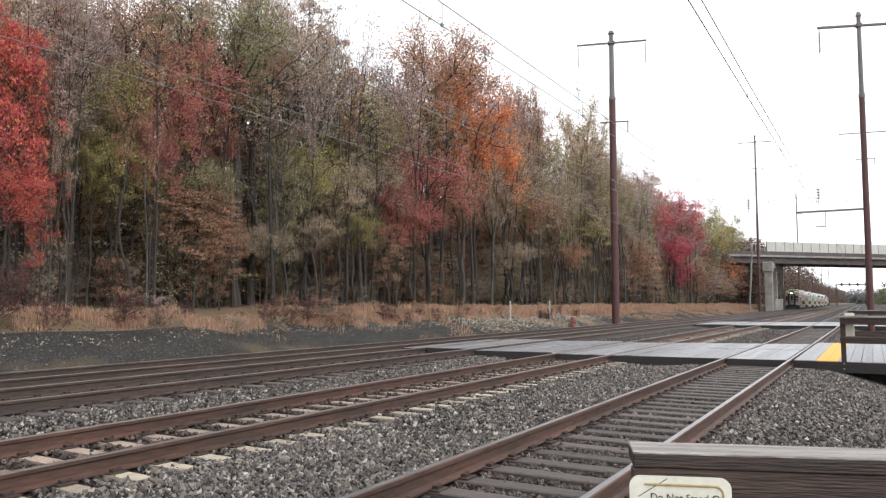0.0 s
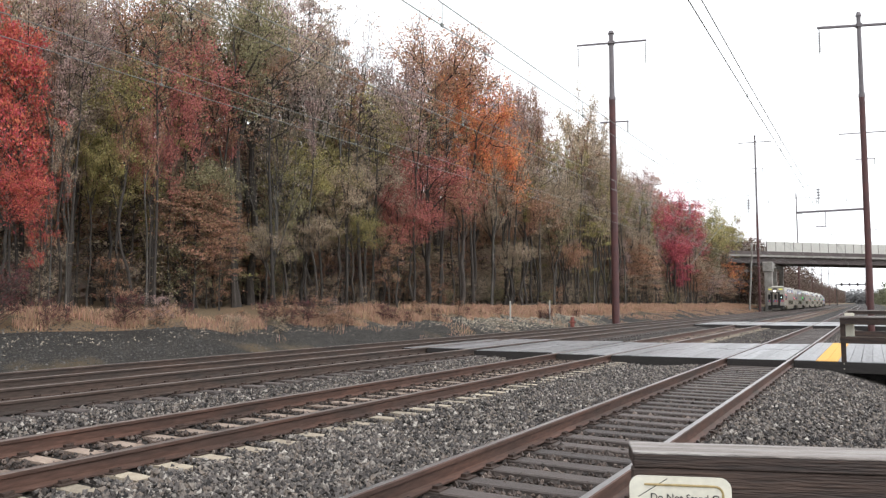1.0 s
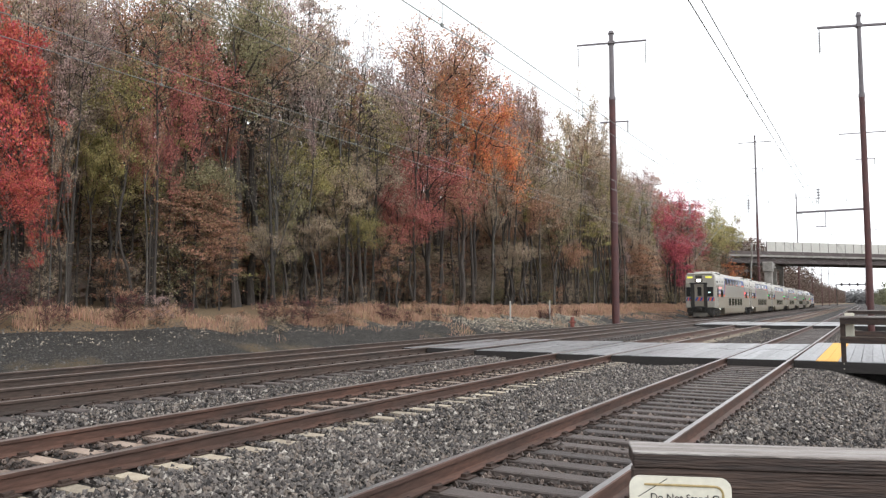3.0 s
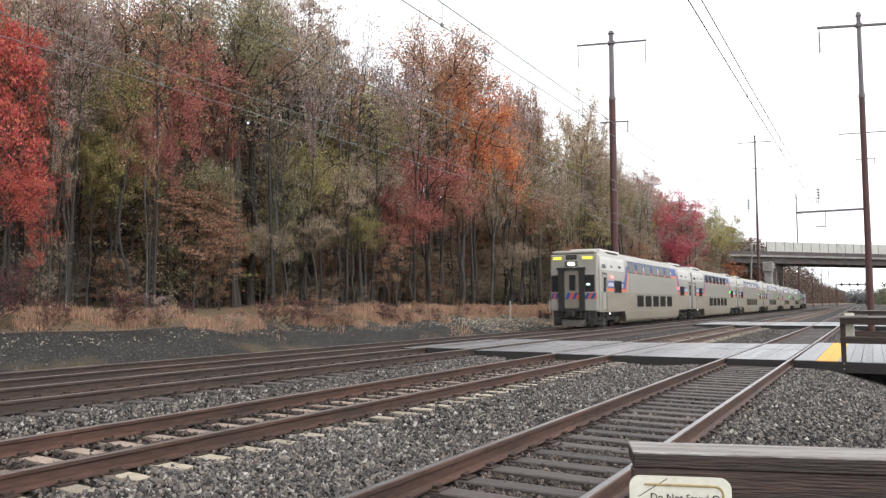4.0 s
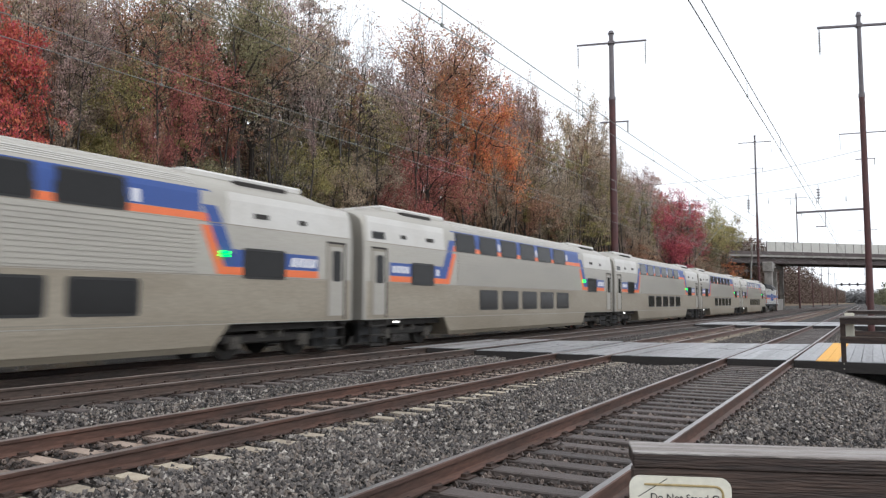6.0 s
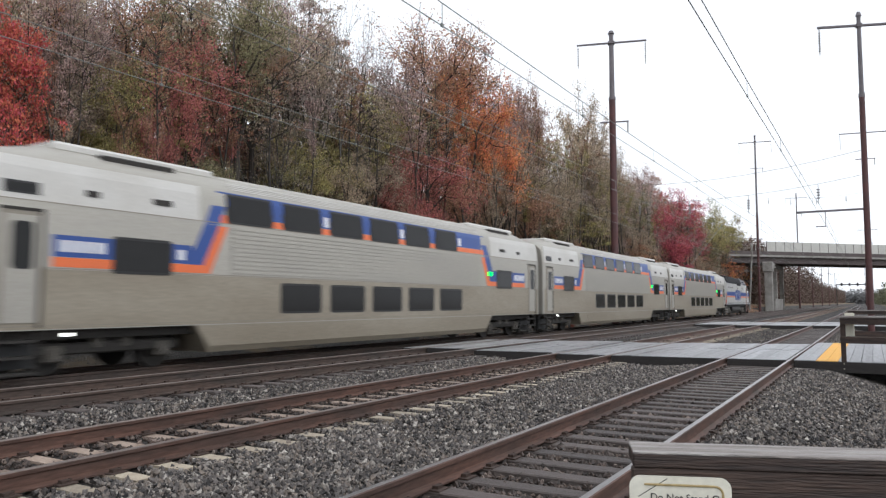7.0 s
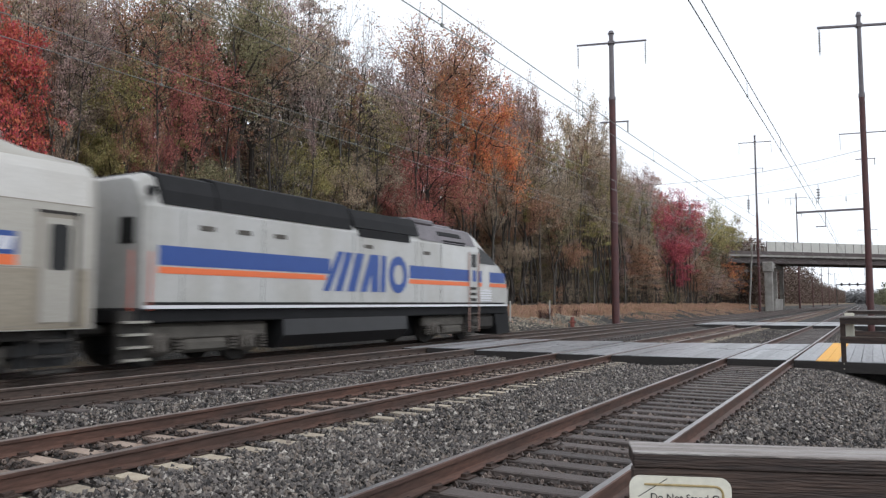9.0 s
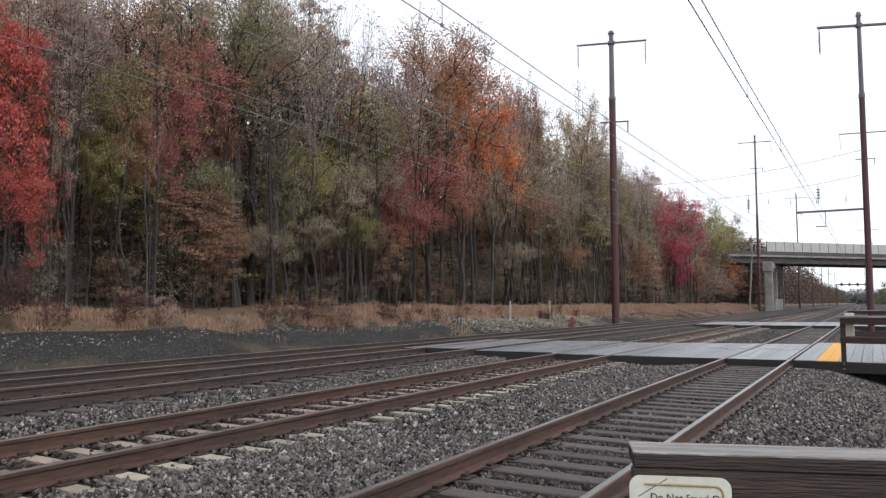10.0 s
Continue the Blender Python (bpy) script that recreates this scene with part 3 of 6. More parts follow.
build_railing("dark timber railing at the end of the plank platform", -0.68, 5.8, 20.32, 4.2, (-0.68, 1.4, 3.4, 5.6))
build_railing("dark timber railing on the farther plank platform", -1.0, 5.8, 38.0, 3.0, (-1.0, 1.4, 3.4, 5.6))
notice = thing("notice_board", "white notice board seen from behind on the railing", "sign", at=(-0.50, 20.5, 0.0))
part("panel", Shape().box(-0.16, 0.06, 0.0, 0.03, 0.60, 0.98, c=0.01), M_SIGN, notice)
notice2 = thing("notice_board", "small white notice board on top of the railing", "sign", at=(-0.5, 20.40, 0.0))
part("panel", Shape().box(-0.14, 0.07, 0.0, 0.03, 1.10, 1.17, c=0.008), M_SIGN, notice2)

build_platform("platform", "low grey timber platform under the camera", -0.75, 5.0, -8.0, 1.9, 0)

# near railing with the safety sign, in front of the camera
near = thing("platform_railing", "dark weathered timber railing with a bleached cap, beside the camera", "railing", "timber platform railings")
NEAR = pose(-0.604, 2.075, 0.006, 0, 0, 21.2)
near.matrix_basis = NEAR
part("cap", Shape().box(0, 2.6, -0.065, 0.085, 0.992, 0.999, c=0.002), M_TIMBERTOP, near, "bleached grey upper face of the cap")
part("top_rail", Shape().box(0.0, 2.6, -0.066, 0.086, 0.957, 0.9915, c=0.003), M_TIMBER, near, "dark cap board")
part("rail_board", Shape().box(-0.003, 2.6, -0.064, -0.022, 0.62, 0.955, c=0.004), M_TIMBER, near)
for xp in (0.06, 1.3, 2.5):
    part("post", Shape().box(xp - 0.05, xp + 0.05, -0.02, 0.05, -1.0, 0.955, c=0.006), M_TIMBER, near)
part("mid_rail", Shape().box(0, 2.6, -0.064, -0.022, 0.3, 0.44, c=0.005), M_TIMBER, near)
sign = thing("safety_sign", "cream safety sign with a gold rope border and black lettering", "sign")
sign.matrix_basis = NEAR @ pose(-0.012, -0.0655, 0.662) @ Matrix.Diagonal((0.958, 1, 1, 1))


def rounded(x0, x1, z0, z1, r, y0, y1):
    ring = []
    for cx, cz, a in ((x1 - r, z0 + r, -90), (x1 - r, z1 - r, 0), (x0 + r, z1 - r, 90), (x0 + r, z0 + r, 180)):
        ring += [(cx + r * math.cos(radians(a + 15 * k)), cz + r * math.sin(radians(a + 15 * k))) for k in range(7)]
    return Shape().loft([[(x, y0, z) for x, z in ring], [(x, y1, z) for x, z in ring]])


part("plate", rounded(0, 0.275, 0, 0.275, 0.03, -0.004, 0), M_SIGN, sign)
border = Shape()
for (a, b) in (((0.04, 0.252), (0.23, 0.252)), ((0.252, 0.23), (0.252, 0.02))):
    border.tube((a[0], -0.004, a[1]), (b[0], -0.004, b[1]), 0.0035, n=6)
for k in range(6):
    p, q = radians(15 * k), radians(15 * k + 15)
    border.tube((0.23 + 0.022 * math.cos(p), -0.004, 0.23 + 0.022 * math.sin(p)), (0.23 + 0.022 * math.cos(q), -0.004, 0.23 + 0.022 * math.sin(q)), 0.0035, n=6)
part("rope_border", border, M_SIGNGOLD, sign, "gold rope border")
part("crack", Shape().box(0, 0.094, -0.0045, -0.004, -0.0010, 0.0010), M_INK, sign).matrix_basis = pose(0.024, 0, 0.219, 0, -32, 0)
txt = bpy.data.curves.new("lettering", "FONT")
txt.body, txt.size, txt.extrude = "Do Not Stand On", 0.0275, 0.0006
to = new("lettering_source", txt)
me = bpy.data.meshes.new_from_object(to.evaluated_get(bpy.context.evaluated_depsgraph_get()))
bpy.data.objects.remove(to)
me.materials.append(M_INK)
letters = part("lettering", me, None, sign, "black serifless words")
letters.matrix_basis = pose(0.056, -0.0052, 0.2105, 90)


# ---------- catenary poles ----------
def build_pole(label, x, y, z0, z1, r, arm, split, low_arm, drop, turn=10.0, thick=0.065):
    p = thing("catenary_pole", label, "catenary pole", "catenary poles along the tracks", at=(x, y, z0))
    p.rotation_euler = (0, 0, radians(turn))
    h = z1 - z0
    part("shaft", Shape().tube((0, 0, -0.3), (0, 0, h * split), r, r * 0.86, 14), M_POLE, p, "brown painted steel shaft", True)
    part("upper_shaft", Shape().tube((0, 0, h * split), (0, 0, h - 0.2), r * 0.72, r * 0.6, 12).tube((0, 0, h - 0.25), (0, 0, h), r * 0.95, r * 0.5, 10)
         .tube((0, 0, h * split - 0.1), (0, 0, h * split + 0.15), r * 0.98, r * 0.9, 12), M_POLETOP, p, "grey upper shaft", True)
    za = h * 0.958
    a = part("crossarm", Shape().box(-arm, arm, -thick, thick, za - thick, za + thick, c=0.015).box(-r * 0.9, r * 0.9, -r * 0.8, r * 0.8, za - 0.12, za + 0.12, c=0.03), M_POLETOP, p, "grey crossarm")
    for s in (-1, 1):
        st = Shape().tube((s * (arm - 0.1), 0, za), (s * (arm - 0.1), 0, za - drop), 0.025, n=6)
        for k in range(8):
            zz = za - 0.3 - k * (drop - 0.4) / 8
            st.tube((s * (arm - 0.1), 0, zz), (s * (arm - 0.1), 0, zz - 0.06), 0.075, 0.035, 8)
        part("insulator", st, M_INSUL, a, "grey disc insulator string", True)
    if low_arm:
        zl = h * low_arm
        b = part("bracket", Shape().box(-arm * 0.36, arm * 0.46, -0.06, 0.06, zl - 0.05, zl + 0.05, c=0.015), M_POLETOP, p, "short grey bracket")
        part("insulator", Shape().tube((arm * 0.43, 0, zl), (arm * 0.43, 0, zl - 0.9), 0.06, n=8), M_INSUL, b)
    return p


build_pole("brown steel catenary pole with grey top beside the tracks", -17.6, 57.0, -0.4, 23.4, 0.30, 2.75, 0.765, 0.685, 1.9, 16.5)
build_pole("distant brown steel catenary pole with a crossarm", -18.42, 148.3, -0.5, 33.2, 0.25, 2.9, 0.55, 0.81, 2.3)
build_pole("far slim catenary pole behind the bridge", -19.7, 250.0, -0.5, 35.4, 0.27, 3.1, 0.5, 0.82, 2.6)
build_pole("brown steel catenary pole standing behind the platform", -0.18, 47.0, -0.7, 17.9, 0.175, 2.2, 0.74, 0.0, 1.6, 20.0)
build_pole("farther brown catenary pole behind the platform", -0.5, 118.0, -0.6, 26.5, 0.26, 3.0, 0.6, 0.82, 2.3)
for yy in (330, 410, 500, 620):
    build_pole("far slim catenary pole along the tracks", -18.0 + bend(yy), yy, 0.2, 24.0, 0.22, 2.6, 0.5, 0.8, 2.2)
for yy in (250, 330, 420, 520):
    build_pole("far slim catenary pole along the tracks", 1.2 + bend(yy), yy, 0.2, 24.0, 0.22, 2.6, 0.5, 0.8, 2.2)

# ---------- road bridge over the tracks ----------
bridge = thing("road_bridge", "brown girder road bridge on concrete piers with a pale barrier", "bridge", kind="structure")
P0, P1 = Vector((-27.0, 166.0)), Vector((24.0, 222.0))
U = (P1 - P0).normalized()
W = Vector((-U.y, U.x))
ZB = 10.1


def bridge_slab(name, s0, s1, w0, w1, z0, z1, material, label="", parent=None):
    c = [P0 + U * s + W * w for s, w in ((s0, w0), (s1, w0), (s1, w1), (s0, w1))]
    sh = Shape().add([(p.x, p.y, z0) for p in c] + [(p.x, p.y, z1) for p in c], [(0, 3, 2, 1), (4, 5, 6, 7), (0, 1, 5, 4), (1, 2, 6, 5), (2, 3, 7, 6), (3, 0, 4, 7)])
    return part(name, sh, material, parent or bridge, label)


LEN = (P1 - P0).length
for i in range(5):
    bridge_slab("girder", -2 if i else 0, LEN, 0.2 + i * 2.6, 0.6 + i * 2.6, ZB, ZB + 1.35, M_GIRDER, "brown steel girder")
bridge_slab("deck", -14, LEN + 30, -0.5, 12.5, ZB + 1.36, ZB + 1.75, M_CONC, "concrete road deck")
bridge_slab("parapet", -14, LEN + 30, -0.5, 0.0, ZB + 1.76, ZB + 2.55, M_GIRDER, "brown parapet")
for k in range(29):
    s = 10.4 + k * 2.4
    bridge_slab("barrier_panel", s, s + 2.34, -0.3, -0.18, ZB + 2.56, ZB + 4.7, M_BARRIER)
    bridge_slab("barrier_post", s - 0.05, s - 0.001, -0.36, -0.12, ZB + 2.56, ZB + 4.75, M_GIRDER)
for k in range(9):
    bridge_slab("bracket", 3 + k * 4.0, 3.3 + k * 4.0, -0.12, 0.19, ZB + 1.3, ZB + 1.36, M_BARRIER)
part("pier_column", Shape().box(-19.85, -18.3, 168, 169.4, -0.6, 8.4, c=0.1).box(-20.1, -18.1, 167.7, 169.6, 8.0, 10.09, c=0.1), M_CONC, bridge, "weathered concrete pier column")
part("pier_cap", Shape().box(-19.7, -18.6, 169.61, 192.1, 9.1, 10.08, c=0.05), M_CONC, bridge, "concrete cap beam in the bridge's shade")
part("pier_column", Shape().box(-19.6, -18.7, 180, 181.2, -0.6, 9.1, c=0.05), M_CONC, bridge, "weathered concrete pier column")
part("pier_plinth", Shape().box(-18.55, -18.1, 171, 186, -0.6, 2.3, c=0.06), M_CONC, bridge, "low concrete crash wall")
part("pier_column", Shape().box(-19.4, -18.5, 192.2, 193.2, -0.6, 10.08, c=0.05), M_CONC, bridge, "weathered concrete pier column")
part("fence", Shape().tube((P0 + U * 6.4).to_3d() + Vector((0, 0, ZB + 4.1)), (P0 + U * 10.3).to_3d() + Vector((0, 0, ZB + 4.4)), 0.06, n=6), M_BARRIER, bridge, "pale fence rail")
for k in range(4):
    q = (P0 + U * (6.5 + 1.2 * k)).to_3d()
    part("fence_post", Shape().tube(q + Vector((0, 0, ZB + 2.5)), q + Vector((0, 0, ZB + 4.3)), 0.06, n=6), M_BARRIER, bridge)
part("abutment", Shape().box(-40.0, -33.0, 168, 190, -0.6, 9.4), M_CONC, bridge, "concrete abutment")

# ---------- lineside markers on the bank ----------
for x, y, z, h in ((-20.6, 43.9, 0.45, 1.1), (-20.6, 50.7, 0.45, 1.15)):
    m = thing("marker_post", "slim white marker post in the dry grass", "marker post", "white marker posts", at=(x, y, z))
    part("shaft", Shape().box(-0.05, 0.05, -0.03, 0.03, -0.3, h, c=0.01), M_BARRIER, m)
ch = thing("slack_chain", "dark slack chain hung beside the white posts", "chain")
part("links", Shape().pipe([(-20.6, 45.6 + 0.5 * k, 1.25 + 0.42 * (k / 10 - 0.35) ** 2 + 0.02 * k) for k in range(11)], 0.022), M_GEAR, ch)
hyd = thing("stub_post", "short rusty red post on the gravel bank", "post", at=(-18.9, 50.8, -0.35))
part("shaft", Shape().tube((0, 0, -0.2), (0, 0, 0.75), 0.16, 0.13, 10).box(-0.2, 0.2, -0.2, 0.2, 0.35, 0.45, c=0.02), M_RUSTRED, hyd, smooth=True)


# ---------- the train ----------
CAR = 25.91
HALF = CAR / 2
SIDE = [(1.50, 0.0), (1.52, 1.2), (1.52, 3.35), (1.46, 4.05), (1.40, 4.28), (1.18, 4.50), (0.80, 4.66), (0.4, 4.74), (0.0, 4.76)]


def side_x(z):
    for (xa, za), (xb, zb) in zip(SIDE, SIDE[1:]):
        if za <= z <= zb:
            return xa + (xb - xa) * (z - za) / (zb - za)
    return SIDE[0][0]


def ring(y, z0, top=0.0, inset=0.0):
    """A car's cross-section from sill to roof."""
    half = [(side_x(z0), z0)] + [(x, z) for x, z in SIDE if z > z0 + 0.05]
    half = [(x - inset if x > inset else x, z - (top * max(0, (z - 3.4) / 1.36))) for x, z in half]
    return [(x, y, z) for x, z in half] + [(-x, y, z) for x, z in half[-2::-1]]


def patch(shape, quad, out=0.006, depth=0.03, mi=0, flip=1):
    """A thin panel that follows the car's side; quad: four (s, z) corners measured from the car's front, bottom left, bottom right, top right, top left."""
    (s0, z0), (s1, z1), (s2, z2), (s3, z3) = quad
    n = 4
    rows = []
    for k in range(n + 1):
        t = k / n
        a, b = (s0 + (s3 - s0) * t, z0 + (z3 - z0) * t), (s1 + (s2 - s1) * t, z1 + (z2 - z1) * t)
        rows.append((a, b))
    outer = [[(flip * (side_x(z) + out), s - HALF, z) for s, z in r] for r in rows]
    inner = [[(flip * (side_x(z) + out - depth), s - HALF, z) for s, z in r] for r in rows]
    v = [p for r in outer for p in r] + [p for r in inner for p in r]
    m = 2 * (n + 1)
    f = []
    for k in range(n):
        i = 2 * k
        f += [(i, i + 1, i + 3, i + 2), (m + i, m + i + 2, m + i + 3, m + i + 1), (i, i + 2, m + i + 2, m + i), (i + 1, m + i + 1, m + i + 3, i + 3)]
    f += [(0, m, m + 1, 1), (m - 2, m - 1, 2 * m - 1, 2 * m - 2)]
    shape.add(v, f, mi)
    return shape


def soft_patch(s0, s1, z0, z1, out, depth=0.03, flip=1, r=0.09):
    """A window-shaped panel with rounded corners that follows the car's side."""
    ring = []
    for cs, cz, a in ((s1 - r, z0 + r, -90), (s1 - r, z1 - r, 0), (s0 + r, z1 - r, 90), (s0 + r, z0 + r, 180)):
        ring += [(cs + r * math.cos(radians(a + 30 * k)), cz + r * math.sin(radians(a + 30 * k))) for k in range(4)]
    outer = [(flip * (side_x(z) + out), q - HALF, z) for q, z in ring]
    inner = [(flip * (side_x(z) + out - depth), q - HALF, z) for q, z in ring]
    return Shape().loft([outer, inner])


def rect(s0, s1, z0, z1):
    return ((s0, z0), (s1, z0), (s1, z1), (s0, z1))


def both(fn):
    for flip in (1, -1):
        fn(flip)


def build_wheel_truck(car, y):
    t = part("truck", Shape().box(-1.12, -0.98, y - 1.75, y + 1.75, 0.42, 0.66, c=0.04).box(0.98, 1.12, y - 1.75, y + 1.75, 0.42, 0.66, c=0.04)
             .box(-1.0, 1.0, y - 0.25, y + 0.25, 0.45, 0.75, c=0.04), M_GEAR, car, "grimy cast truck frame")
    for dy in (-1.3, 1.3):
        w = Shape().tube((-0.7, y + dy, 0.45), (0.7, y + dy, 0.45), 0.09, n=10)
        for s in (-1, 1):
            w.tube((s * 0.69, y + dy, 0.455), (s * 0.82, y + dy, 0.455), 0.455, 0.44, 22)
            w.tube((s * 0.66, y + dy, 0.455), (s * 0.69, y + dy, 0.455), 0.475, 0.475, 22)
        part("wheelset", w, M_GEAR, t, smooth=True)
        for s in (-1, 1):
            part("journal_box", Shape().box(s * 1.06 - 0.1, s * 1.06 + 0.1, y + dy - 0.19, y + dy + 0.19, 0.28, 0.62, c=0.03)
                 .tube((s * 1.08, y + dy, 0.45), (s * 1.19, y + dy, 0.45), 0.13, n=12), M_GEARLIGHT, t, "dusty grey journal box")
    for s in (-1, 1):
        for dy in (-0.35, 0.35):
            part("spring", Shape().tube((s * 1.05, y + dy, 0.55), (s * 1.05, y + dy, 0.95), 0.13, n=12), M_GEARLIGHT, t, "dusty grey air spring")


def build_car():
    car = thing("passenger_car", "stainless double-deck passenger car with blue and orange stripes", "railway carriage", "double-deck cars of the train")
    mid, end = 0.30, 0.95
    b = Shape()
    b.loft([ring(-HALF + 0.28, end, 0.30, 0.03), ring(-HALF + 0.34, end, 0.25), ring(-HALF + 1.3, end, 0.18), ring(-HALF + 2.1, end, 0.0), ring(-HALF + 4.9, end), ring(HALF - 4.9, end),
            ring(HALF - 2.1, end), ring(HALF - 1.3, end, 0.18), ring(HALF - 0.34, end, 0.25), ring(HALF - 0.28, end, 0.30, 0.03)])
    part("body", b, M_STEEL, car, "brushed stainless body shell", True)
    lw = Shape()
    half = [(1.512, end + 0.004), (1.505, mid + 0.15), (1.44, mid)]
    ringm = half + [(-x, z) for x, z in half[::-1]]
    lw.loft([[(x, 5.25 - HALF + (0.0 if z > 0.6 else 0.45), z) for x, z in ringm], [(x, 20.7 - HALF - (0.0 if z > 0.6 else 0.45), z) for x, z in ringm]])
    part("lower_shell", lw, M_UNDER, car, "dusty low-slung lower body")
    # pale painted upper ends and the roof band
    def panels(flip):
        for a, c in ((0.45, 5.3), (20.6, CAR - 0.45)):
            part("upper_panel", patch(Shape(), rect(a, c, 3.42, 4.24), 0.003, flip=flip), M_CARWHITE, car, "pale grey upper end panel")
        s = Shape()
        for k in range(11):
            z = 2.2 + k * 0.108
            patch(s, rect(6.3, 19.6, z, z + 0.05), 0.020, 0.03, flip=flip)
        low = Shape()
        for k in range(5):
            z = 0.44 + k * 0.10
            patch(low, rect(6.6, 19.3, z, z + 0.03), 0.002, 0.02, flip=flip)
        part("lower_corrugation", low, M_UNDER, car, "dust-stained ribs of the lower side")
        edge = Shape()
        for z in (4.29, 4.345, 4.40, 4.45):
            patch(edge, rect(6.3, 19.6, z, z + 0.022), 0.014, 0.03, flip=flip)
        part("roof_edge_ribs", edge, M_CARWHITE, car, "ribbed roof edge")
        part("ribbed_panel", patch(Shape(), rect(6.25, 19.65, 2.15, 3.40), 0.004, flip=flip), M_STEEL, car, "smooth backing of the ribbed panel")
        part("corrugation", s, M_STEEL, car, "ribbed stainless panel")
        part("lower_panel", patch(Shape(), rect(0.42, CAR - 0.42, 0.97, 2.12), 0.003, flip=flip), M_UNDER, car, "dust-stained lower side panel")
        s = Shape()
        for z in (1.02, 2.13, 3.40):
            patch(s, rect(0.4, CAR - 0.4, z, z + 0.02), 0.006, flip=flip)
        part("belt_rail", s, M_STEELDIRTY, car)
        s = Shape()
        patch(s, rect(6.15, 19.75, 3.62, 4.20), 0.004, flip=flip)
        patch(s, ((4.95, 2.36), (5.40, 2.36), (6.30, 4.20), (5.85, 4.20)), 0.005, flip=flip)
        patch(s, ((20.50, 2.36), (20.95, 2.36), (20.05, 4.20), (19.60, 4.20)), 0.005, flip=flip)
        patch(s, rect(1.7, 5.1, 2.37, 2.80), 0.006, flip=flip)
        patch(s, rect(20.8, 24.0, 2.37, 2.80), 0.006, flip=flip)
        part("blue_stripe", s, M_BLUE, car, "blue stripe")
        s = Shape()
        patch(s, rect(6.05, 19.85, 3.44, 3.61), 0.006, flip=flip)
        patch(s, ((5.10, 2.17), (5.62, 2.17), (6.30, 3.62), (6.0, 3.62)), 0.0045, flip=flip)
        patch(s, ((20.28, 2.17), (20.80, 2.17), (19.9, 3.62), (19.60, 3.62)), 0.0045, flip=flip)
        patch(s, rect(1.7, 5.3, 2.17, 2.36), 0.007, flip=flip)
        patch(s, rect(20.6, 24.0, 2.17, 2.36), 0.007, flip=flip)
        part("orange_stripe", s, M_ORANGE, car, "orange stripe")
        for k in range(6):
            a = 6.15 + k * 2.0
            w = part("window", soft_patch(a - 0.03, a + 1.61, 3.425, 4.17, 0.012, flip=flip), M_GASKET, car, "upper-deck window")
            part("pane", soft_patch(a + 0.03, a + 1.55, 3.475, 4.12, 0.018, flip=flip), M_GLASS, w, "dark tinted glass")
            part("pillar_mark", patch(Shape(), rect(a + 1.72, a + 1.92, 3.66, 3.95), 0.010, flip=flip), M_WHITE if k % 2 else M_BLUE, car)
        for k in range(5):
            a = 8.07 + k * 2.09
            w = part("window", soft_patch(a, a + 1.68, 1.19, 2.0, 0.010, flip=flip), M_GASKET, car, "lower-deck window")
            part("pane", soft_patch(a + 0.06, a + 1.62, 1.25, 1.94, 0.016, flip=flip), M_GLASS, w, "dark tinted glass")
        for a, c in ((3.0, 4.52), (21.1, 22.65)):
            w = part("window", soft_patch(a, c, 2.08, 2.86, 0.012, flip=flip), M_GASKET, car, "square end window")
            part("pane", soft_patch(a + 0.06, c - 0.06, 2.14, 2.80, 0.018, flip=flip), M_GLASS, w, "dark tinted glass")
        for a, c in ((0.66, 1.52), (CAR - 1.52, CAR - 0.66)):
            d = part("door", patch(Shape(), rect(a, c, 1.08, 3.22), 0.012, flip=flip), M_STEELDIRTY, car, "stainless vestibule door")
            part("door_leaf", patch(Shape(), rect(a + 0.1, c - 0.1, 1.1, 3.12), 0.02, flip=flip), M_STEEL, d)
            part("door_window", soft_patch(a + 0.24, c - 0.2, 2.1, 3.0, 0.027, flip=flip), M_GLASS, d, "narrow dark door window")
            # dark strips along one side and the top of the door
            part("door_edge", patch(Shape(), rect(c - 0.07, c, 1.0, 3.25), 0.022, flip=flip), M_GEAR, d, "dark strip at the door's edge")
            part("door_edge", patch(Shape(), rect(a, c, 3.2, 3.26), 0.022, flip=flip), M_GEAR, d, "dark strip at the door's edge")
            st = Shape()
            x = flip * 1.5
            for z in (0.12, 0.42, 0.72):
                st.box(min(x, x - flip * 0.35), max(x, x - flip * 0.35), a - HALF + 0.05, c - HALF - 0.05, z, z + 0.05)
            for yy in (a + 0.02, c - 0.06):
                st.box(min(x, x - flip * 0.05), max(x, x - flip * 0.05), yy - HALF, yy - HALF + 0.04, 0.1, 1.0)
            part("steps", st, M_GEAR, car, "steel boarding steps")
            part("step_well", Shape().box(min(flip * 0.9, flip * 1.14), max(flip * 0.9, flip * 1.14), a - HALF - 0.1, c - HALF + 0.1, 0.22, 1.02), M_GASKET, car, "dark step well")
        for a, z, w in ((2.38, 3.62, 0.3), (4.0, 3.64, 0.5), (21.5, 3.64, 0.5), (23.2, 3.62, 0.3)):
            part("vent", patch(Shape(), rect(a, a + w, z, z + 0.13), 0.02, flip=flip), M_GEAR, car, "small dark side vent")
        w = part("destination_window", patch(Shape(), rect(0.72, 1.42, 3.52, 3.76), 0.012, flip=flip), M_GASKET, car)
        part("pane", patch(Shape(), rect(0.77, 1.37, 3.56, 3.72), 0.018, flip=flip), M_GLASS, w)
        for k in range(4):
            part("number_mark", patch(Shape(), rect(1.85 + k * 0.26, 2.04 + k * 0.26, 2.47, 2.70), 0.012, flip=flip), M_WHITE, car, "white number bar")
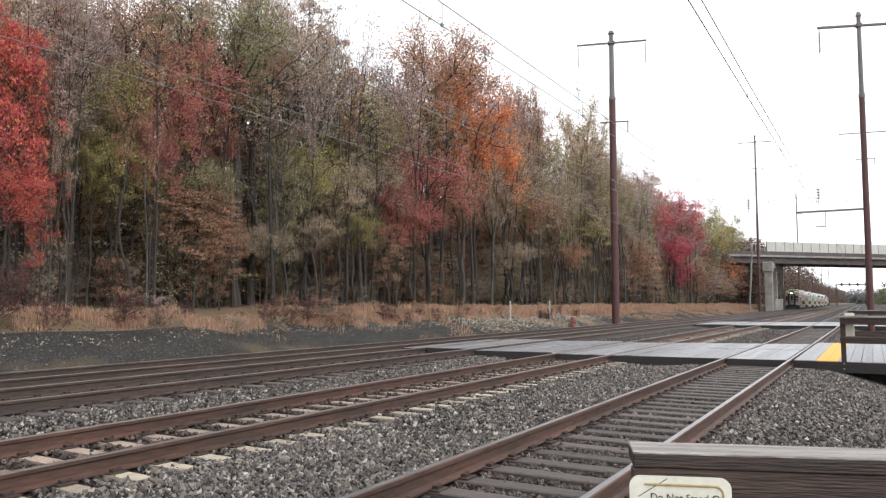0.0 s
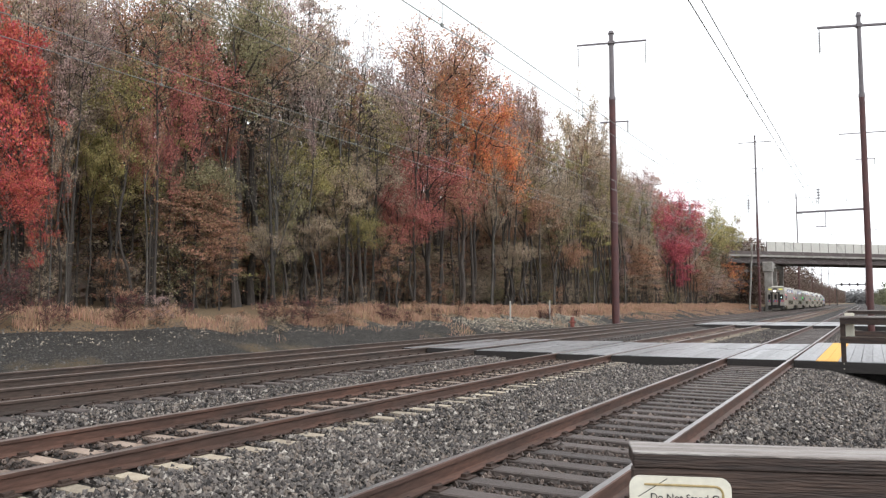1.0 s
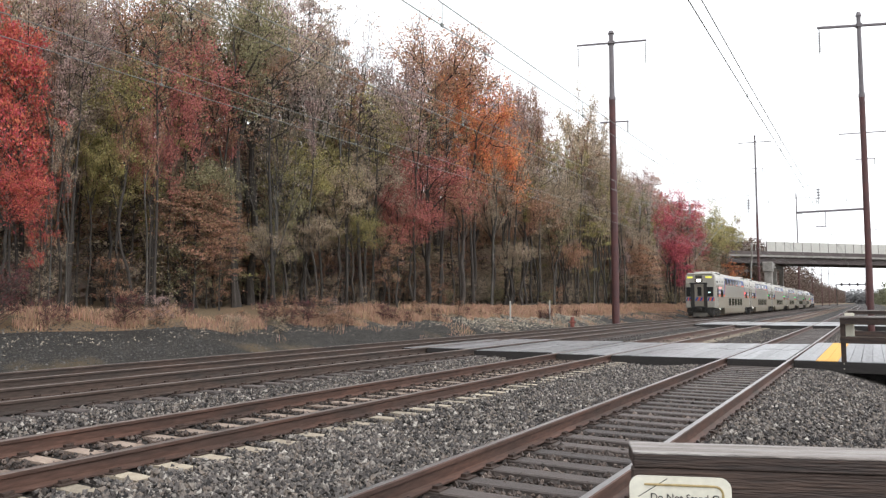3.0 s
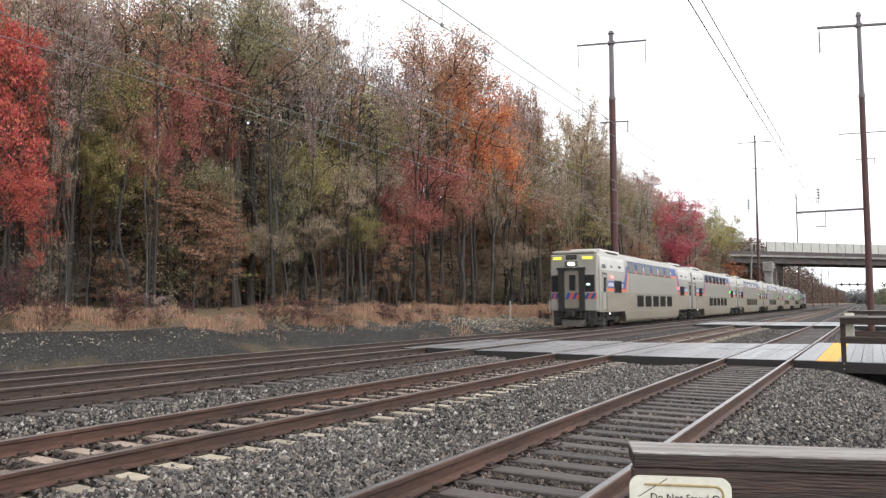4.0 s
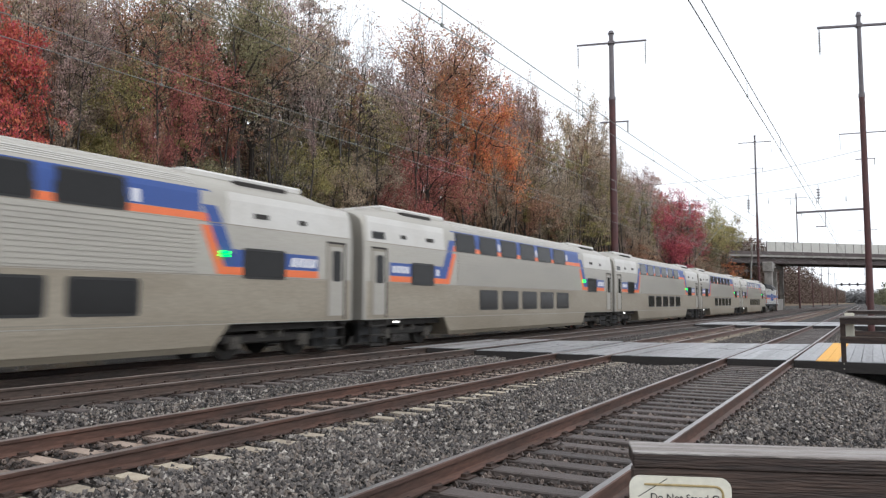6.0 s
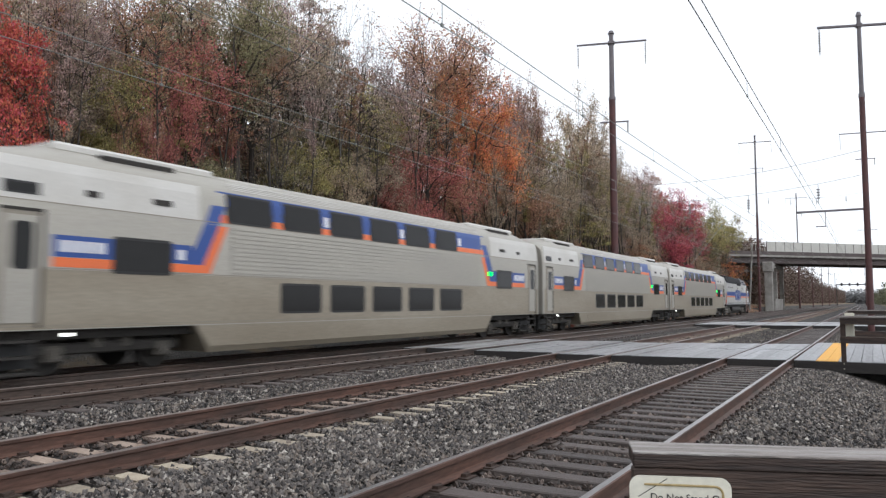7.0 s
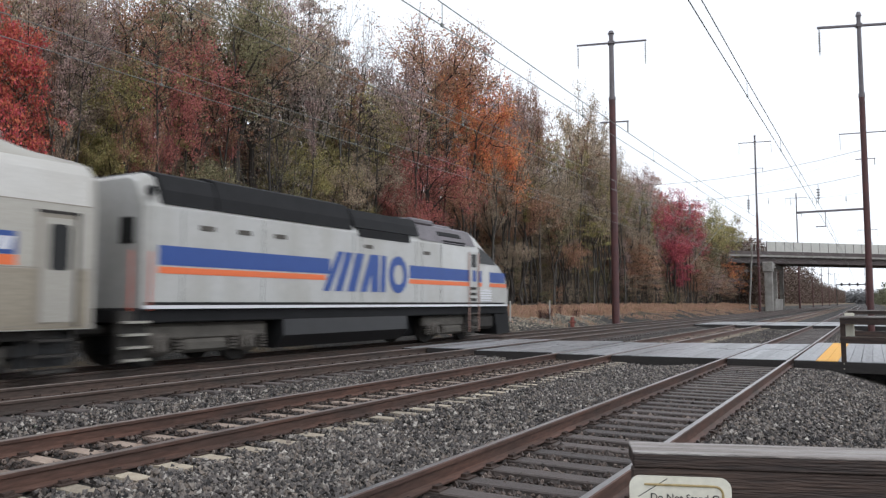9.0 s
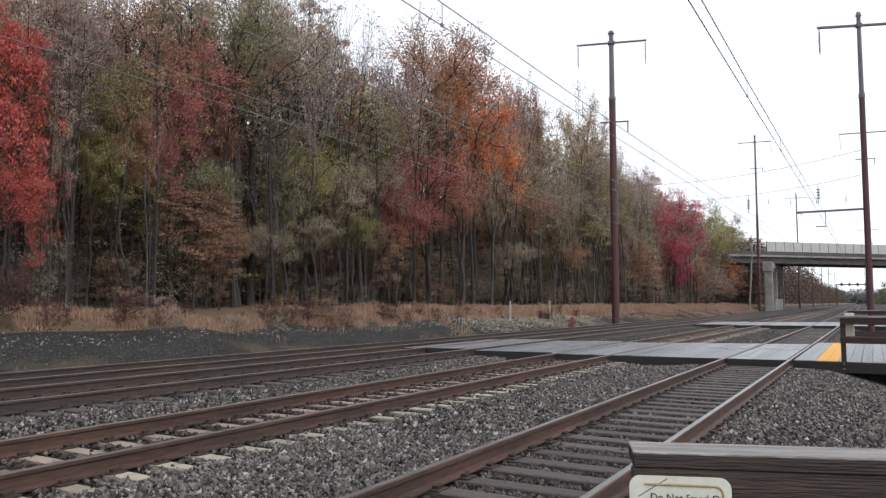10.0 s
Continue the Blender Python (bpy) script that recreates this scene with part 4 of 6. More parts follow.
        for k in range(4):
            part("logo_mark", patch(Shape(), ((22.85 + k * 0.27, 2.45), (23.05 + k * 0.27, 2.45), (23.12 + k * 0.27, 2.70), (22.92 + k * 0.27, 2.70)), 0.012, flip=flip), M_WHITE, car)
        part("small_plate", patch(Shape(), rect(4.66, 4.86, 2.45, 2.68), 0.012, flip=flip), M_WHITE, car)
    both(panels)
    rr = Shape()
    for k in range(9):
        x = -1.05 + k * 0.2625
        z = next(za + (zb - za) * (abs(x) - xa) / (xb - xa) for (xa, za), (xb, zb) in zip(SIDE, SIDE[1:]) if xb <= abs(x) <= xa)
        rr.box(x - 0.04, x + 0.04, -HALF + 6.4, HALF - 6.4, z - 0.03, z + 0.022)
    part("roof_ribs", rr, M_CARWHITE, car, "ribbed pale roof")
    for a, c in ((2.0, 6.2), (CAR - 6.2, CAR - 2.0)):
        m0, m1 = (a + 0.9, c - 1.4) if a < HALF else (a + 1.4, c - 0.9)
        for s in (-1, 1):
            part("roof_grille", Shape().box(min(s * 0.95, s * 1.20), max(s * 0.95, s * 1.20), m0 - HALF, m1 - HALF, 4.42, 4.605, c=0.03), M_GEAR, car, "dark rooftop air grille")
        part("roof_unit", Shape().box(-0.95, 0.95, a - HALF, c - HALF, 4.55, 4.775, c=0.06), M_CARWHITE, car, "rooftop air-conditioning housing")
    for a, c in ((0.9, 5.4), (20.5, 25.0)):
        part("underframe", Shape().box(-1.25, 1.25, a - HALF, c - HALF, 0.75, 1.0), M_GEAR, car, "dark underframe")
        part("centre_sill", Shape().box(-0.6, 0.6, a - HALF, c - HALF, 0.4, 0.746), M_GEAR, car)
    for a, c in ((0.3, 0.62), (CAR - 0.62, CAR - 0.3)):
        part("end_beam", Shape().box(-1.3, 1.3, a - HALF, c - HALF, 0.85, 1.2), M_GEAR, car)
    for a in (0.28, CAR - 0.28):
        y = a - HALF
        s = 1 if y > 0 else -1
        d = Shape()
        for k in range(4):
            d.box(-0.72 + 0.01 * (k % 2), 0.72 - 0.01 * (k % 2), min(y, y + s * 0.065 * (k + 1)), max(y, y + s * 0.065 * (k + 1)), 1.15, 3.42 - 0.01 * (k % 2), c=0.01)
        part("diaphragm", d, M_GEAR, car, "dark rubber gangway diaphragm")
        part("coupler", Shape().tube((0, y - s * 0.4, 0.85), (0, y + s * 0.27, 0.85), 0.12, n=10), M_GEAR, car)
    build_wheel_truck(car, 3.35 - HALF)
    build_wheel_truck(car, CAR - 3.35 - HALF)
    for s in (-1, 1):
        part("step_light", Shape().box(min(s * 1.50, s * 1.545), max(s * 1.50, s * 1.545), 1.98 - HALF, 2.16 - HALF, 0.82, 0.88), G_STEP, car, "white step light")
    return car


first_car = build_car()
cars = [first_car] + [copy_thing(first_car, Matrix.Identity(4)) for _ in range(5)]


def add_marker_lights(car, glowing):
    for flip in (1, -1):
        for a, z in ((20.35, 2.60), (2.35, 2.98))[:2 if glowing is G_REDL else 1]:
            for lift in (0.0, 0.085):
                part("marker_light", patch(Shape(), rect(a, a + 0.20, z + lift, z + lift + 0.045), 0.09, 0.09, flip=flip), glowing, car, "glowing side marker light")


for i, c in enumerate(cars):
    add_marker_lights(c, G_GREEN if i else G_REDL)

# the driving cab's face on the leading car
tagged(first_car, "stainless double-deck cab car with striped cab face and headlights", "railway carriage")
FY = -HALF


def face(name, x0, x1, z0, z1, material, label="", out=0.0, thick=0.08, parent=None, c=0.01):
    return part(name, Shape().box(x0, x1, FY - out, FY - out + thick, z0, z1, c=c), material, parent or first_car, label)


face("cab_face", -1.44, 1.44, 1.0, 4.34, M_STEEL, "stainless cab face", 0.0, 0.30, c=0.06)
face("cab_brow", -1.30, 1.30, 4.34, 4.56, M_STEEL, "", 0.0, 0.6, c=0.08)
for x0, x1 in ((-0.92, -0.56), (0.37, 0.70)):
    face("gangway_post", x0, x1, 1.02, 3.50, M_GEAR, "dark gangway buffer post", 0.14, 0.16)
face("gangway_sill", -0.86, 0.62, 0.98, 1.14, M_GASKET, "black gangway sill", 0.16, 0.16)
face("gangway_hood", -1.0, 0.75, 3.42, 3.56, M_GASKET, "black gangway hood", 0.16, 0.2)
dr = face("end_door", -0.55, 0.36, 1.15, 3.36, M_STEELDIRTY, "stainless end door", 0.03)
face("door_window", -0.26, 0.14, 2.2, 3.12, M_GLASS, "dark door window", 0.04, parent=dr)
for x0, x1 in ((0.66, 1.30), (-1.38, -0.95)):
    w = face("cab_window", x0, x1, 2.12, 3.12, M_GASKET, "cab window", 0.02)
    face("pane", x0 + 0.07, x1 - 0.06, 2.19, 3.04, M_GLASS, "dark glass", 0.03, parent=w)
face("cab_lamp", 0.80, 1.02, 2.50, 2.62, G_CABIN, "pale light behind the cab window", 0.036, 0.02)
for x0, x1 in ((0.55, 1.18), (-1.26, -0.72)):
    face("corner_light", x0, x1, 4.02, 4.20, G_YELLOW, "yellow-glowing corner light", 0.03)
h = face("headlight_box", -0.52, 0.28, 3.62, 3.92, M_GEARLIGHT, "headlight housing", 0.05)
for x in (-0.21, -0.03):
    part("headlight", Shape().tube((x, FY - 0.04, 3.77), (x, FY - 0.075, 3.77), 0.085, n=14), G_WHITE, h, "bright headlight")
s = face("route_sign", -0.45, 0.22, 4.02, 4.30, M_GASKET, "dark route sign", 0.03)
face("blind", -0.38, 0.15, 4.10, 4.22, M_GEARLIGHT, "", 0.04, parent=s)
for bx0, bx1, out in ((0.66, 1.40, 0.008), (-1.42, -0.90, 0.008), (-0.53, 0.34, 0.036)):
    n = 4
    for k in range(n):
        w = (bx1 - bx0) / n
        x = bx0 + k * w
        sh = Shape()
        up = w * 0.8
        y0 = FY - out
        v = [(x, y0, 1.70), (x + w * 0.98, y0, 1.70), (min(bx1, x + w * 0.98 + up), y0, 2.06), (min(bx1, x + up), y0, 2.06)]
        sh.add(v + [(a, b + 0.03, c) for a, b, c in v], [(0, 1, 2, 3), (4, 7, 6, 5), (0, 4, 5, 1), (1, 5, 6, 2), (2, 6, 7, 3), (3, 7, 4, 0)])
        part("chevron", sh, M_RED if k % 2 else M_BLUE, first_car)
plow = Shape().add([(-0.75, FY - 0.02, 0.50), (0.75, FY - 0.02, 0.50), (0.75, FY + 0.2, 0.14), (-0.75, FY + 0.2, 0.14), (-0.6, FY - 0.3, 0.12), (0.6, FY - 0.3, 0.12)],
                   [(0, 1, 5, 4), (0, 4, 3), (1, 2, 5), (4, 5, 2, 3), (0, 3, 2, 1)])
part("pilot", plow, M_GEARLIGHT, first_car, "dusty steel pilot plow")
part("pilot_frame", Shape().box(-1.25, -0.78, FY + 0.0, FY + 0.5, 0.2, 0.6, c=0.05).box(0.78, 1.25, FY + 0.0, FY + 0.5, 0.2, 0.6, c=0.05).box(-0.8, 0.8, FY + 0.25, FY + 0.6, 0.3, 0.9), M_GEAR, first_car, "dark equipment below the cab")
part("buffer_beam", Shape().box(-1.3, 1.3, FY + 0.05, FY + 0.4, 0.55, 1.0, c=0.03), M_GEAR, first_car, "dark buffer beam")
part("coupler", Shape().tube((0, FY + 0.2, 0.85), (0, FY - 0.55, 0.85), 0.13, n=10).box(-0.22, 0.22, FY - 0.75, FY - 0.45, 0.68, 1.02, c=0.04), M_GEAR, first_car, "front coupler")
hoses = Shape()
for x in (-0.7, -0.45, 0.45, 0.7, 0.95):
    hoses.tube((x, FY - 0.1, 0.95), (x * 1.1, FY - 0.2, 0.5), 0.03, n=6)
part("hoses", hoses, M_GASKET, first_car, "black brake hoses")


# ---------- the engine ----------
LOCO = 20.7
LH = LOCO / 2


def build_engine():
    e = thing("diesel_engine", "white diesel engine with blue and orange stripes and black roof", "locomotive")

    def lp(x, s, z):
        return (x, s - LH, z)
    def sec(s, w, top, low=1.36, shoulder=3.62):
        return [lp(w, s, low), lp(w, s, shoulder), lp(w - 0.28, s, top - 0.12), lp(w - 0.55, s, top), lp(-w + 0.55, s, top), lp(-w + 0.28, s, top - 0.12), lp(-w, s, shoulder), lp(-w, s, low)]
    part("body", Shape().loft([sec(0.95, 1.32, 4.3), sec(1.15, 1.50, 4.42), sec(8.3, 1.5, 4.42), sec(8.32, 1.5, 4.30), sec(13.7, 1.5, 4.36)]), M_LOCOWHITE, e, "white engine body with panel doors")
    cab = [sec(13.72, 1.5, 4.36), sec(16.3, 1.5, 4.36), sec(16.75, 1.49, 4.22, 1.36, 3.60), sec(17.6, 1.47, 3.80, 1.36, 3.35), sec(18.6, 1.45, 3.22, 1.36, 2.98), sec(19.3, 1.40, 2.72, 1.36, 2.5), sec(19.75, 1.30, 2.28, 1.36, 2.0), sec(20.0, 1.15, 1.8, 1.36, 1.6)]
    part("cab", Shape().loft(cab), M_LOCOWHITE, e, "white streamlined cab", True)
    roof = Shape()
    for s0, s1, z in ((1.3, 2.9, 4.50), (2.95, 8.25, 4.56), (8.4, 13.4, 4.42)):
        pr = [(1.512, 3.70), (1.46, 4.02), (1.30, z - 0.12), (0.9, z), (-0.9, z), (-1.30, z - 0.12), (-1.46, 4.02), (-1.512, 3.70)]
        if s0 > 8:
            pr = [(1.512, 3.80), (1.40, 4.12), (1.25, z - 0.04), (0.9, z), (-0.9, z), (-1.25, z - 0.04), (-1.40, 4.12), (-1.512, 3.80)]
            s1 = 12.1
        roof.loft([[lp(x, s0, zz) for x, zz in pr], [lp(x, s1, zz) for x, zz in pr]])
    part("roof_hood", roof, M_BLACK, e, "black roof hood")
    for s0 in (4.2, 5.8, 7.3):
        part("radiator_fan", Shape().tube(lp(0, s0, 4.5), lp(0, s0, 4.64), 0.6, n=20), M_GEAR, e)
    part("roof_box", Shape().box(-1.2, 1.2, 12.0 - LH, 13.6 - LH, 4.3, 4.50, c=0.05).box(-0.9, 0.9, 14.0 - LH, 15.4 - LH, 4.3, 4.46, c=0.05), M_POLETOP, e, "grey rooftop housing")
    part("exhaust", Shape().box(-0.3, 0.3, 12.4 - LH, 13.0 - LH, 4.45, 4.62, c=0.04), M_BLACK, e)

    def slab(name, s0, s1, z0, z1, material, out, label="", parent=None, lean=0.0):
        for f in (1, -1):
            x0, x1 = f * 1.47, f * (1.5 + out)
            v = [lp(x, s, z) for x in (x0, x1) for s, z in ((s0, z0), (s1, z0), (s1 + lean, z1), (s0 + lean, z1))]
            part(name, Shape().add(v, [(0, 1, 2, 3), (4, 7, 6, 5), (0, 4, 5, 1), (1, 5, 6, 2), (2, 6, 7, 3), (3, 7, 4, 0)]), material, parent or e, label)
    for s0, s1 in ((1.25, 7.22), (11.5, 16.88)):
        slab("blue_stripe", s0, s1, 2.32, 2.76, M_BLUE, 0.008, "blue stripe")
        slab("orange_stripe", s0, s1 - (0.2 if s0 < 2 else 0), 2.13, 2.28, M_ORANGE, 0.008, "orange stripe")
    for f in (1, -1):
        for (z0, z1, m) in ((2.32, 2.74, M_BLUE), (2.13, 2.28, M_ORANGE)):
            nose = [(f * 1.468, 17.65), (f * 1.452, 18.58), (f * 1.405, 19.2)] if m is M_BLUE else [(f * 1.468, 17.65), (f * 1.452, 18.58), (f * 1.375, 19.42)]
            v = [lp(x + f * 0.014, s, z) for x, s in nose for z in (z0, z1)]
            v += [lp(x - f * 0.03, s, z) for x, s in nose for z in (z0, z1)]
            part("nose_stripe", Shape().add(v, [(0, 2, 3, 1), (2, 4, 5, 3), (6, 7, 9, 8), (8, 9, 11, 10), (1, 3, 9, 7), (3, 5, 11, 9), (0, 6, 8, 2), (2, 8, 10, 4), (4, 10, 11, 5), (0, 1, 7, 6)]), m, e)
    # plain blue emblem shapes on the side: slanted bars and a ring
    for a, w, lean in ((6.92, 0.30, 0.66), (7.45, 0.34, 0.52), (8.05, 0.40, 0.44), (8.70, 0.34, 0.50), (9.28, 0.38, 0.02), (9.78, 0.26, 0.06)):
        slab("emblem_bar", a, a + w, 1.82, 3.0, M_BLUE, 0.012 + 0.001 * (a % 1), "", None, lean)
    for f in (1, -1):
        ring = Shape()
        outer = [(10.80 + 0.55 * math.cos(k * math.pi / 10), 2.41 + 0.62 * math.sin(k * math.pi / 10)) for k in range(20)]
        inner = [(10.82 + 0.30 * math.cos(k * math.pi / 10), 2.41 + 0.34 * math.sin(k * math.pi / 10)) for k in range(20)]
        rings = [[lp(f * x, s, z) for s, z in c] for x, c in ((1.49, outer), (1.514, outer), (1.514, inner), (1.49, inner))]
        part("emblem_ring", ring.loft(rings, caps=False), M_BLUE, e)
    for a in (1.9, 4.5, 8.35, 8.75, 11.9, 12.3, 13.6):
        slab("panel_seam", a, a + 0.02, 1.5, 3.6, M_GEARLIGHT, 0.004)
    slab("frame_gap", 0.95, 19.0, 1.42, 1.49, M_BLACK, 0.006, "black line above the sill")
    for a in (2.4, 3.6, 4.9, 8.9, 12.4):
        slab("door_vent", a, a + 0.45, 3.18, 3.30, M_GEARLIGHT, 0.012)
    slab("intake_grille", 8.6, 11.5, 3.52, 3.78, M_BLACK, 0.016, "black intake grille")
    slab("cab_louvre", 13.8, 15.5, 3.66, 3.80, M_BLACK, -0.012, "black louvre slot")
    for f in (1, -1):
        v = [lp(f * x, s, z) for x, s, z in ((1.40, 13.6, 3.97), (1.40, 15.3, 3.97), (1.31, 15.3, 4.12), (1.31, 13.6, 4.12))]
        part("roof_louvre", Shape().add(v + [(x - f * 0.05, y, z - 0.05) for x, y, z in v], [(0, 1, 2, 3), (4, 7, 6, 5), (0, 4, 5, 1), (1, 5, 6, 2), (2, 6, 7, 3), (3, 7, 4, 0)]), M_BLACK, e, "black roof louvre")
        v = [lp(f * x, s, z) for s in (12.2, 13.7, 16.3) for x, z in ((1.502, 3.70), (1.24, 4.26), (0.96, 4.375))]
        part("roof_edge", Shape().add(v, [(0, 1, 4, 3), (1, 2, 5, 4), (3, 4, 7, 6), (4, 5, 8, 7)]), M_POLETOP, e, "grey grimy roof slope")
    slab("frame_sill", 0.9, 19.25, 1.34, 1.415, M_WHITE, 0.03, "white frame sill")
    slab("cab_door", 15.80, 16.52, 1.5, 3.5, M_LOCOWHITE, 0.010, "white cab door")
    slab("door_window", 15.98, 16.38, 2.88, 3.40, M_GLASS, 0.018, "dark door window")
    slab("door_stripe", 16.08, 16.38, 2.32, 2.76, M_BLUE, 0.016)
    for k in range(3):
        slab("door_step", 15.9, 16.4, 1.55 + 0.22 * k, 1.66 + 0.22 * k, M_GEAR, 0.016)
    for k in range(5):
        slab("nose_louvre", 16.75, 17.75, 1.54 + 0.1 * k, 1.60 + 0.1 * k, M_WHITE, 0.014, "white louvre slat")
    for a in (15.76, 16.56):
        for f in (1, -1):
            part("handrail", Shape().tube(lp(f * 1.54, a, 0.35), lp(f * 1.54, a, 3.45), 0.022, n=6), M_HANDRAIL, e, "reddish handrail")
    for f in (1, -1):
        v = [lp(f * 1.510, 16.66, 3.06), lp(f * 1.468, 18.27, 3.05), lp(f * 1.478, 17.6, 3.42), lp(f * 1.502, 16.68, 3.70)]
        part("cab_window", Shape().add(v + [(x - f * 0.04, y, z) for x, y, z in v], [(0, 1, 2, 3), (4, 7, 6, 5), (0, 4, 5, 1), (1, 5, 6, 2), (2, 6, 7, 3), (3, 7, 4, 0)]), M_GLASS, e, "dark cab side window")
    part("windshield", Shape().add([lp(-0.9, 17.12, 4.10), lp(0.9, 17.12, 4.10), lp(0.82, 18.55, 3.20), lp(-0.82, 18.55, 3.20), lp(-0.9, 17.1, 4.0), lp(0.9, 17.1, 4.0), lp(0.82, 18.5, 3.1), lp(-0.82, 18.5, 3.1)],
                                   [(0, 1, 2, 3), (4, 7, 6, 5), (0, 4, 5, 1), (1, 5, 6, 2), (2, 6, 7, 3), (3, 7, 4, 0)]), M_GLASS, e, "raked dark windshield")
    # added black blocks stand in for the deep shade behind the trucks
    for s0, s1 in ((11.5, 18.3), (1.2, 5.2)):
        part("dark_fill", Shape().box(-0.6, 0.6, s0 - LH, s1 - LH, 0.28, 1.015, c=0.05), M_BLACK, e, "black filler block standing in for the shade between the frames")
    part("brake_rigging", Shape().box(-1.3, 1.3, 17.0 - LH, 18.4 - LH, 0.40, 1.015, c=0.12), M_GEAR, e, "grimy rigging before the pilot")
    part("frame", Shape().box(-1.4, 1.4, 0.8 - LH, 19.4 - LH, 1.02, 1.34, c=0.03), M_BLACK, e, "dark underframe")
    part("fuel_tank", Shape().loft([[lp(x, s, z) for x, z in ((1.40, 1.04), (1.42, 0.60), (1.1, 0.26), (-1.1, 0.26), (-1.42, 0.60), (-1.40, 1.04))] for s in (5.4, 11.5)]), M_TANK, e, "dark fuel tank")
    part("air_reservoir", Shape().tube(lp(1.2, 7.5, 1.02), lp(1.2, 11.0, 1.02), 0.12, n=12).tube(lp(-1.2, 7.5, 1.02), lp(-1.2, 11.0, 1.02), 0.12, n=12), M_GEARLIGHT, e)
    part("pilot", Shape().add([lp(-1.40, 18.2, 1.34), lp(1.40, 18.2, 1.34), lp(1.22, 19.9, 1.34), lp(-1.22, 19.9, 1.34), lp(-1.38, 18.5, 0.16), lp(1.38, 18.5, 0.16), lp(1.2, 20.15, 0.16), lp(-1.2, 20.15, 0.16)],
                              [(0, 1, 2, 3), (4, 7, 6, 5), (0, 4, 5, 1), (1, 5, 6, 2), (2, 6, 7, 3), (3, 7, 4, 0)]), M_BLACK, e, "dark front pilot")
    for a in (0.45, 15.88):
        for f in (1, -1):
            s = Shape()
            for k in range(4):
                s.box(f * 1.42 - 0.12, f * 1.42 + 0.12, a - LH, a + 0.6 - LH, 0.22 + k * 0.27, 0.27 + k * 0.27)
            part("steps", s, M_STEEL if a < 1 else M_GEARLIGHT, e, "pale steel boarding treads")
            part("step_well", Shape().box(f * 1.30 - 0.12, f * 1.30 + 0.04, a - LH - 0.04, a + 0.64 - LH, 0.2, 1.3), M_GEAR, e, "dark step well")
    for f in (1, -1):
        for a in (0.55, 1.05):
            part("handrail", Shape().tube(lp(f * 1.5, a, 1.3), lp(f * 1.5, a, 2.6), 0.02, n=6), M_RED, e, "red handrail")
    for a in (2.9, 15.0):
        y = a - LH
        t = part("truck", Shape().box(-1.22, -0.98, y - 2.1, y + 2.1, 0.58, 1.0, c=0.08).box(0.98, 1.22, y - 2.1, y + 2.1, 0.58, 1.0, c=0.08).box(-1.26, 1.26, y - 0.7, y + 0.7, 0.3, 0.62, c=0.08).box(-1, 1, y - 0.4, y + 0.4, 0.5, 1.05), M_GEARLIGHT, e, "grimy cast truck")
        for dy in (-1.37, 1.37):
            w = Shape().tube((-0.7, y + dy, 0.51), (0.7, y + dy, 0.51), 0.1, n=10)
            for s in (-1, 1):
                w.tube((s * 0.69, y + dy, 0.51), (s * 0.82, y + dy, 0.51), 0.51, 0.5, 22).tube((s * 0.66, y + dy, 0.51), (s * 0.69, y + dy, 0.51), 0.53, 0.53, 22)
            part("wheelset", w, M_GEAR, t, smooth=True)
            for s in (-1, 1):
                part("journal_box", Shape().box(s * 1.18 - 0.12, s * 1.18 + 0.12, y + dy - 0.30, y + dy + 0.30, 0.26, 0.80, c=0.10).tube((s * 1.18, y + dy, 0.5), (s * 1.36, y + dy, 0.5), 0.16, 0.13, 12), M_GEARDUST, t, "dusty brown journal box", True)
                for dd in (-0.52, 0.52):
                    coil = Shape()
                    for k in range(5):
                        coil.tube((s * 1.2, y + dy + dd, 0.34 + 0.075 * k), (s * 1.2, y + dy + dd, 0.385 + 0.075 * k), 0.12, n=10)
                    part("coil_spring", coil, M_GEARDUST, t, "coil spring")
    part("rear_window", Shape().box(0.55, 1.05, 0.93 - LH, 0.97 - LH, 2.8, 3.4, c=0.01).box(-1.05, -0.55, 0.93 - LH, 0.97 - LH, 2.8, 3.4, c=0.01), M_GLASS, e)
    part("coupler", Shape().tube(lp(0, 1.2, 0.85), lp(0, 0.0, 0.85), 0.13, n=10), M_GEAR, e)
    part("rear_light", Shape().tube(lp(1.45, 1.02, 3.95), lp(1.52, 1.02, 3.95), 0.12, n=12), M_BLACK, e)
    return e


engine = build_engine()


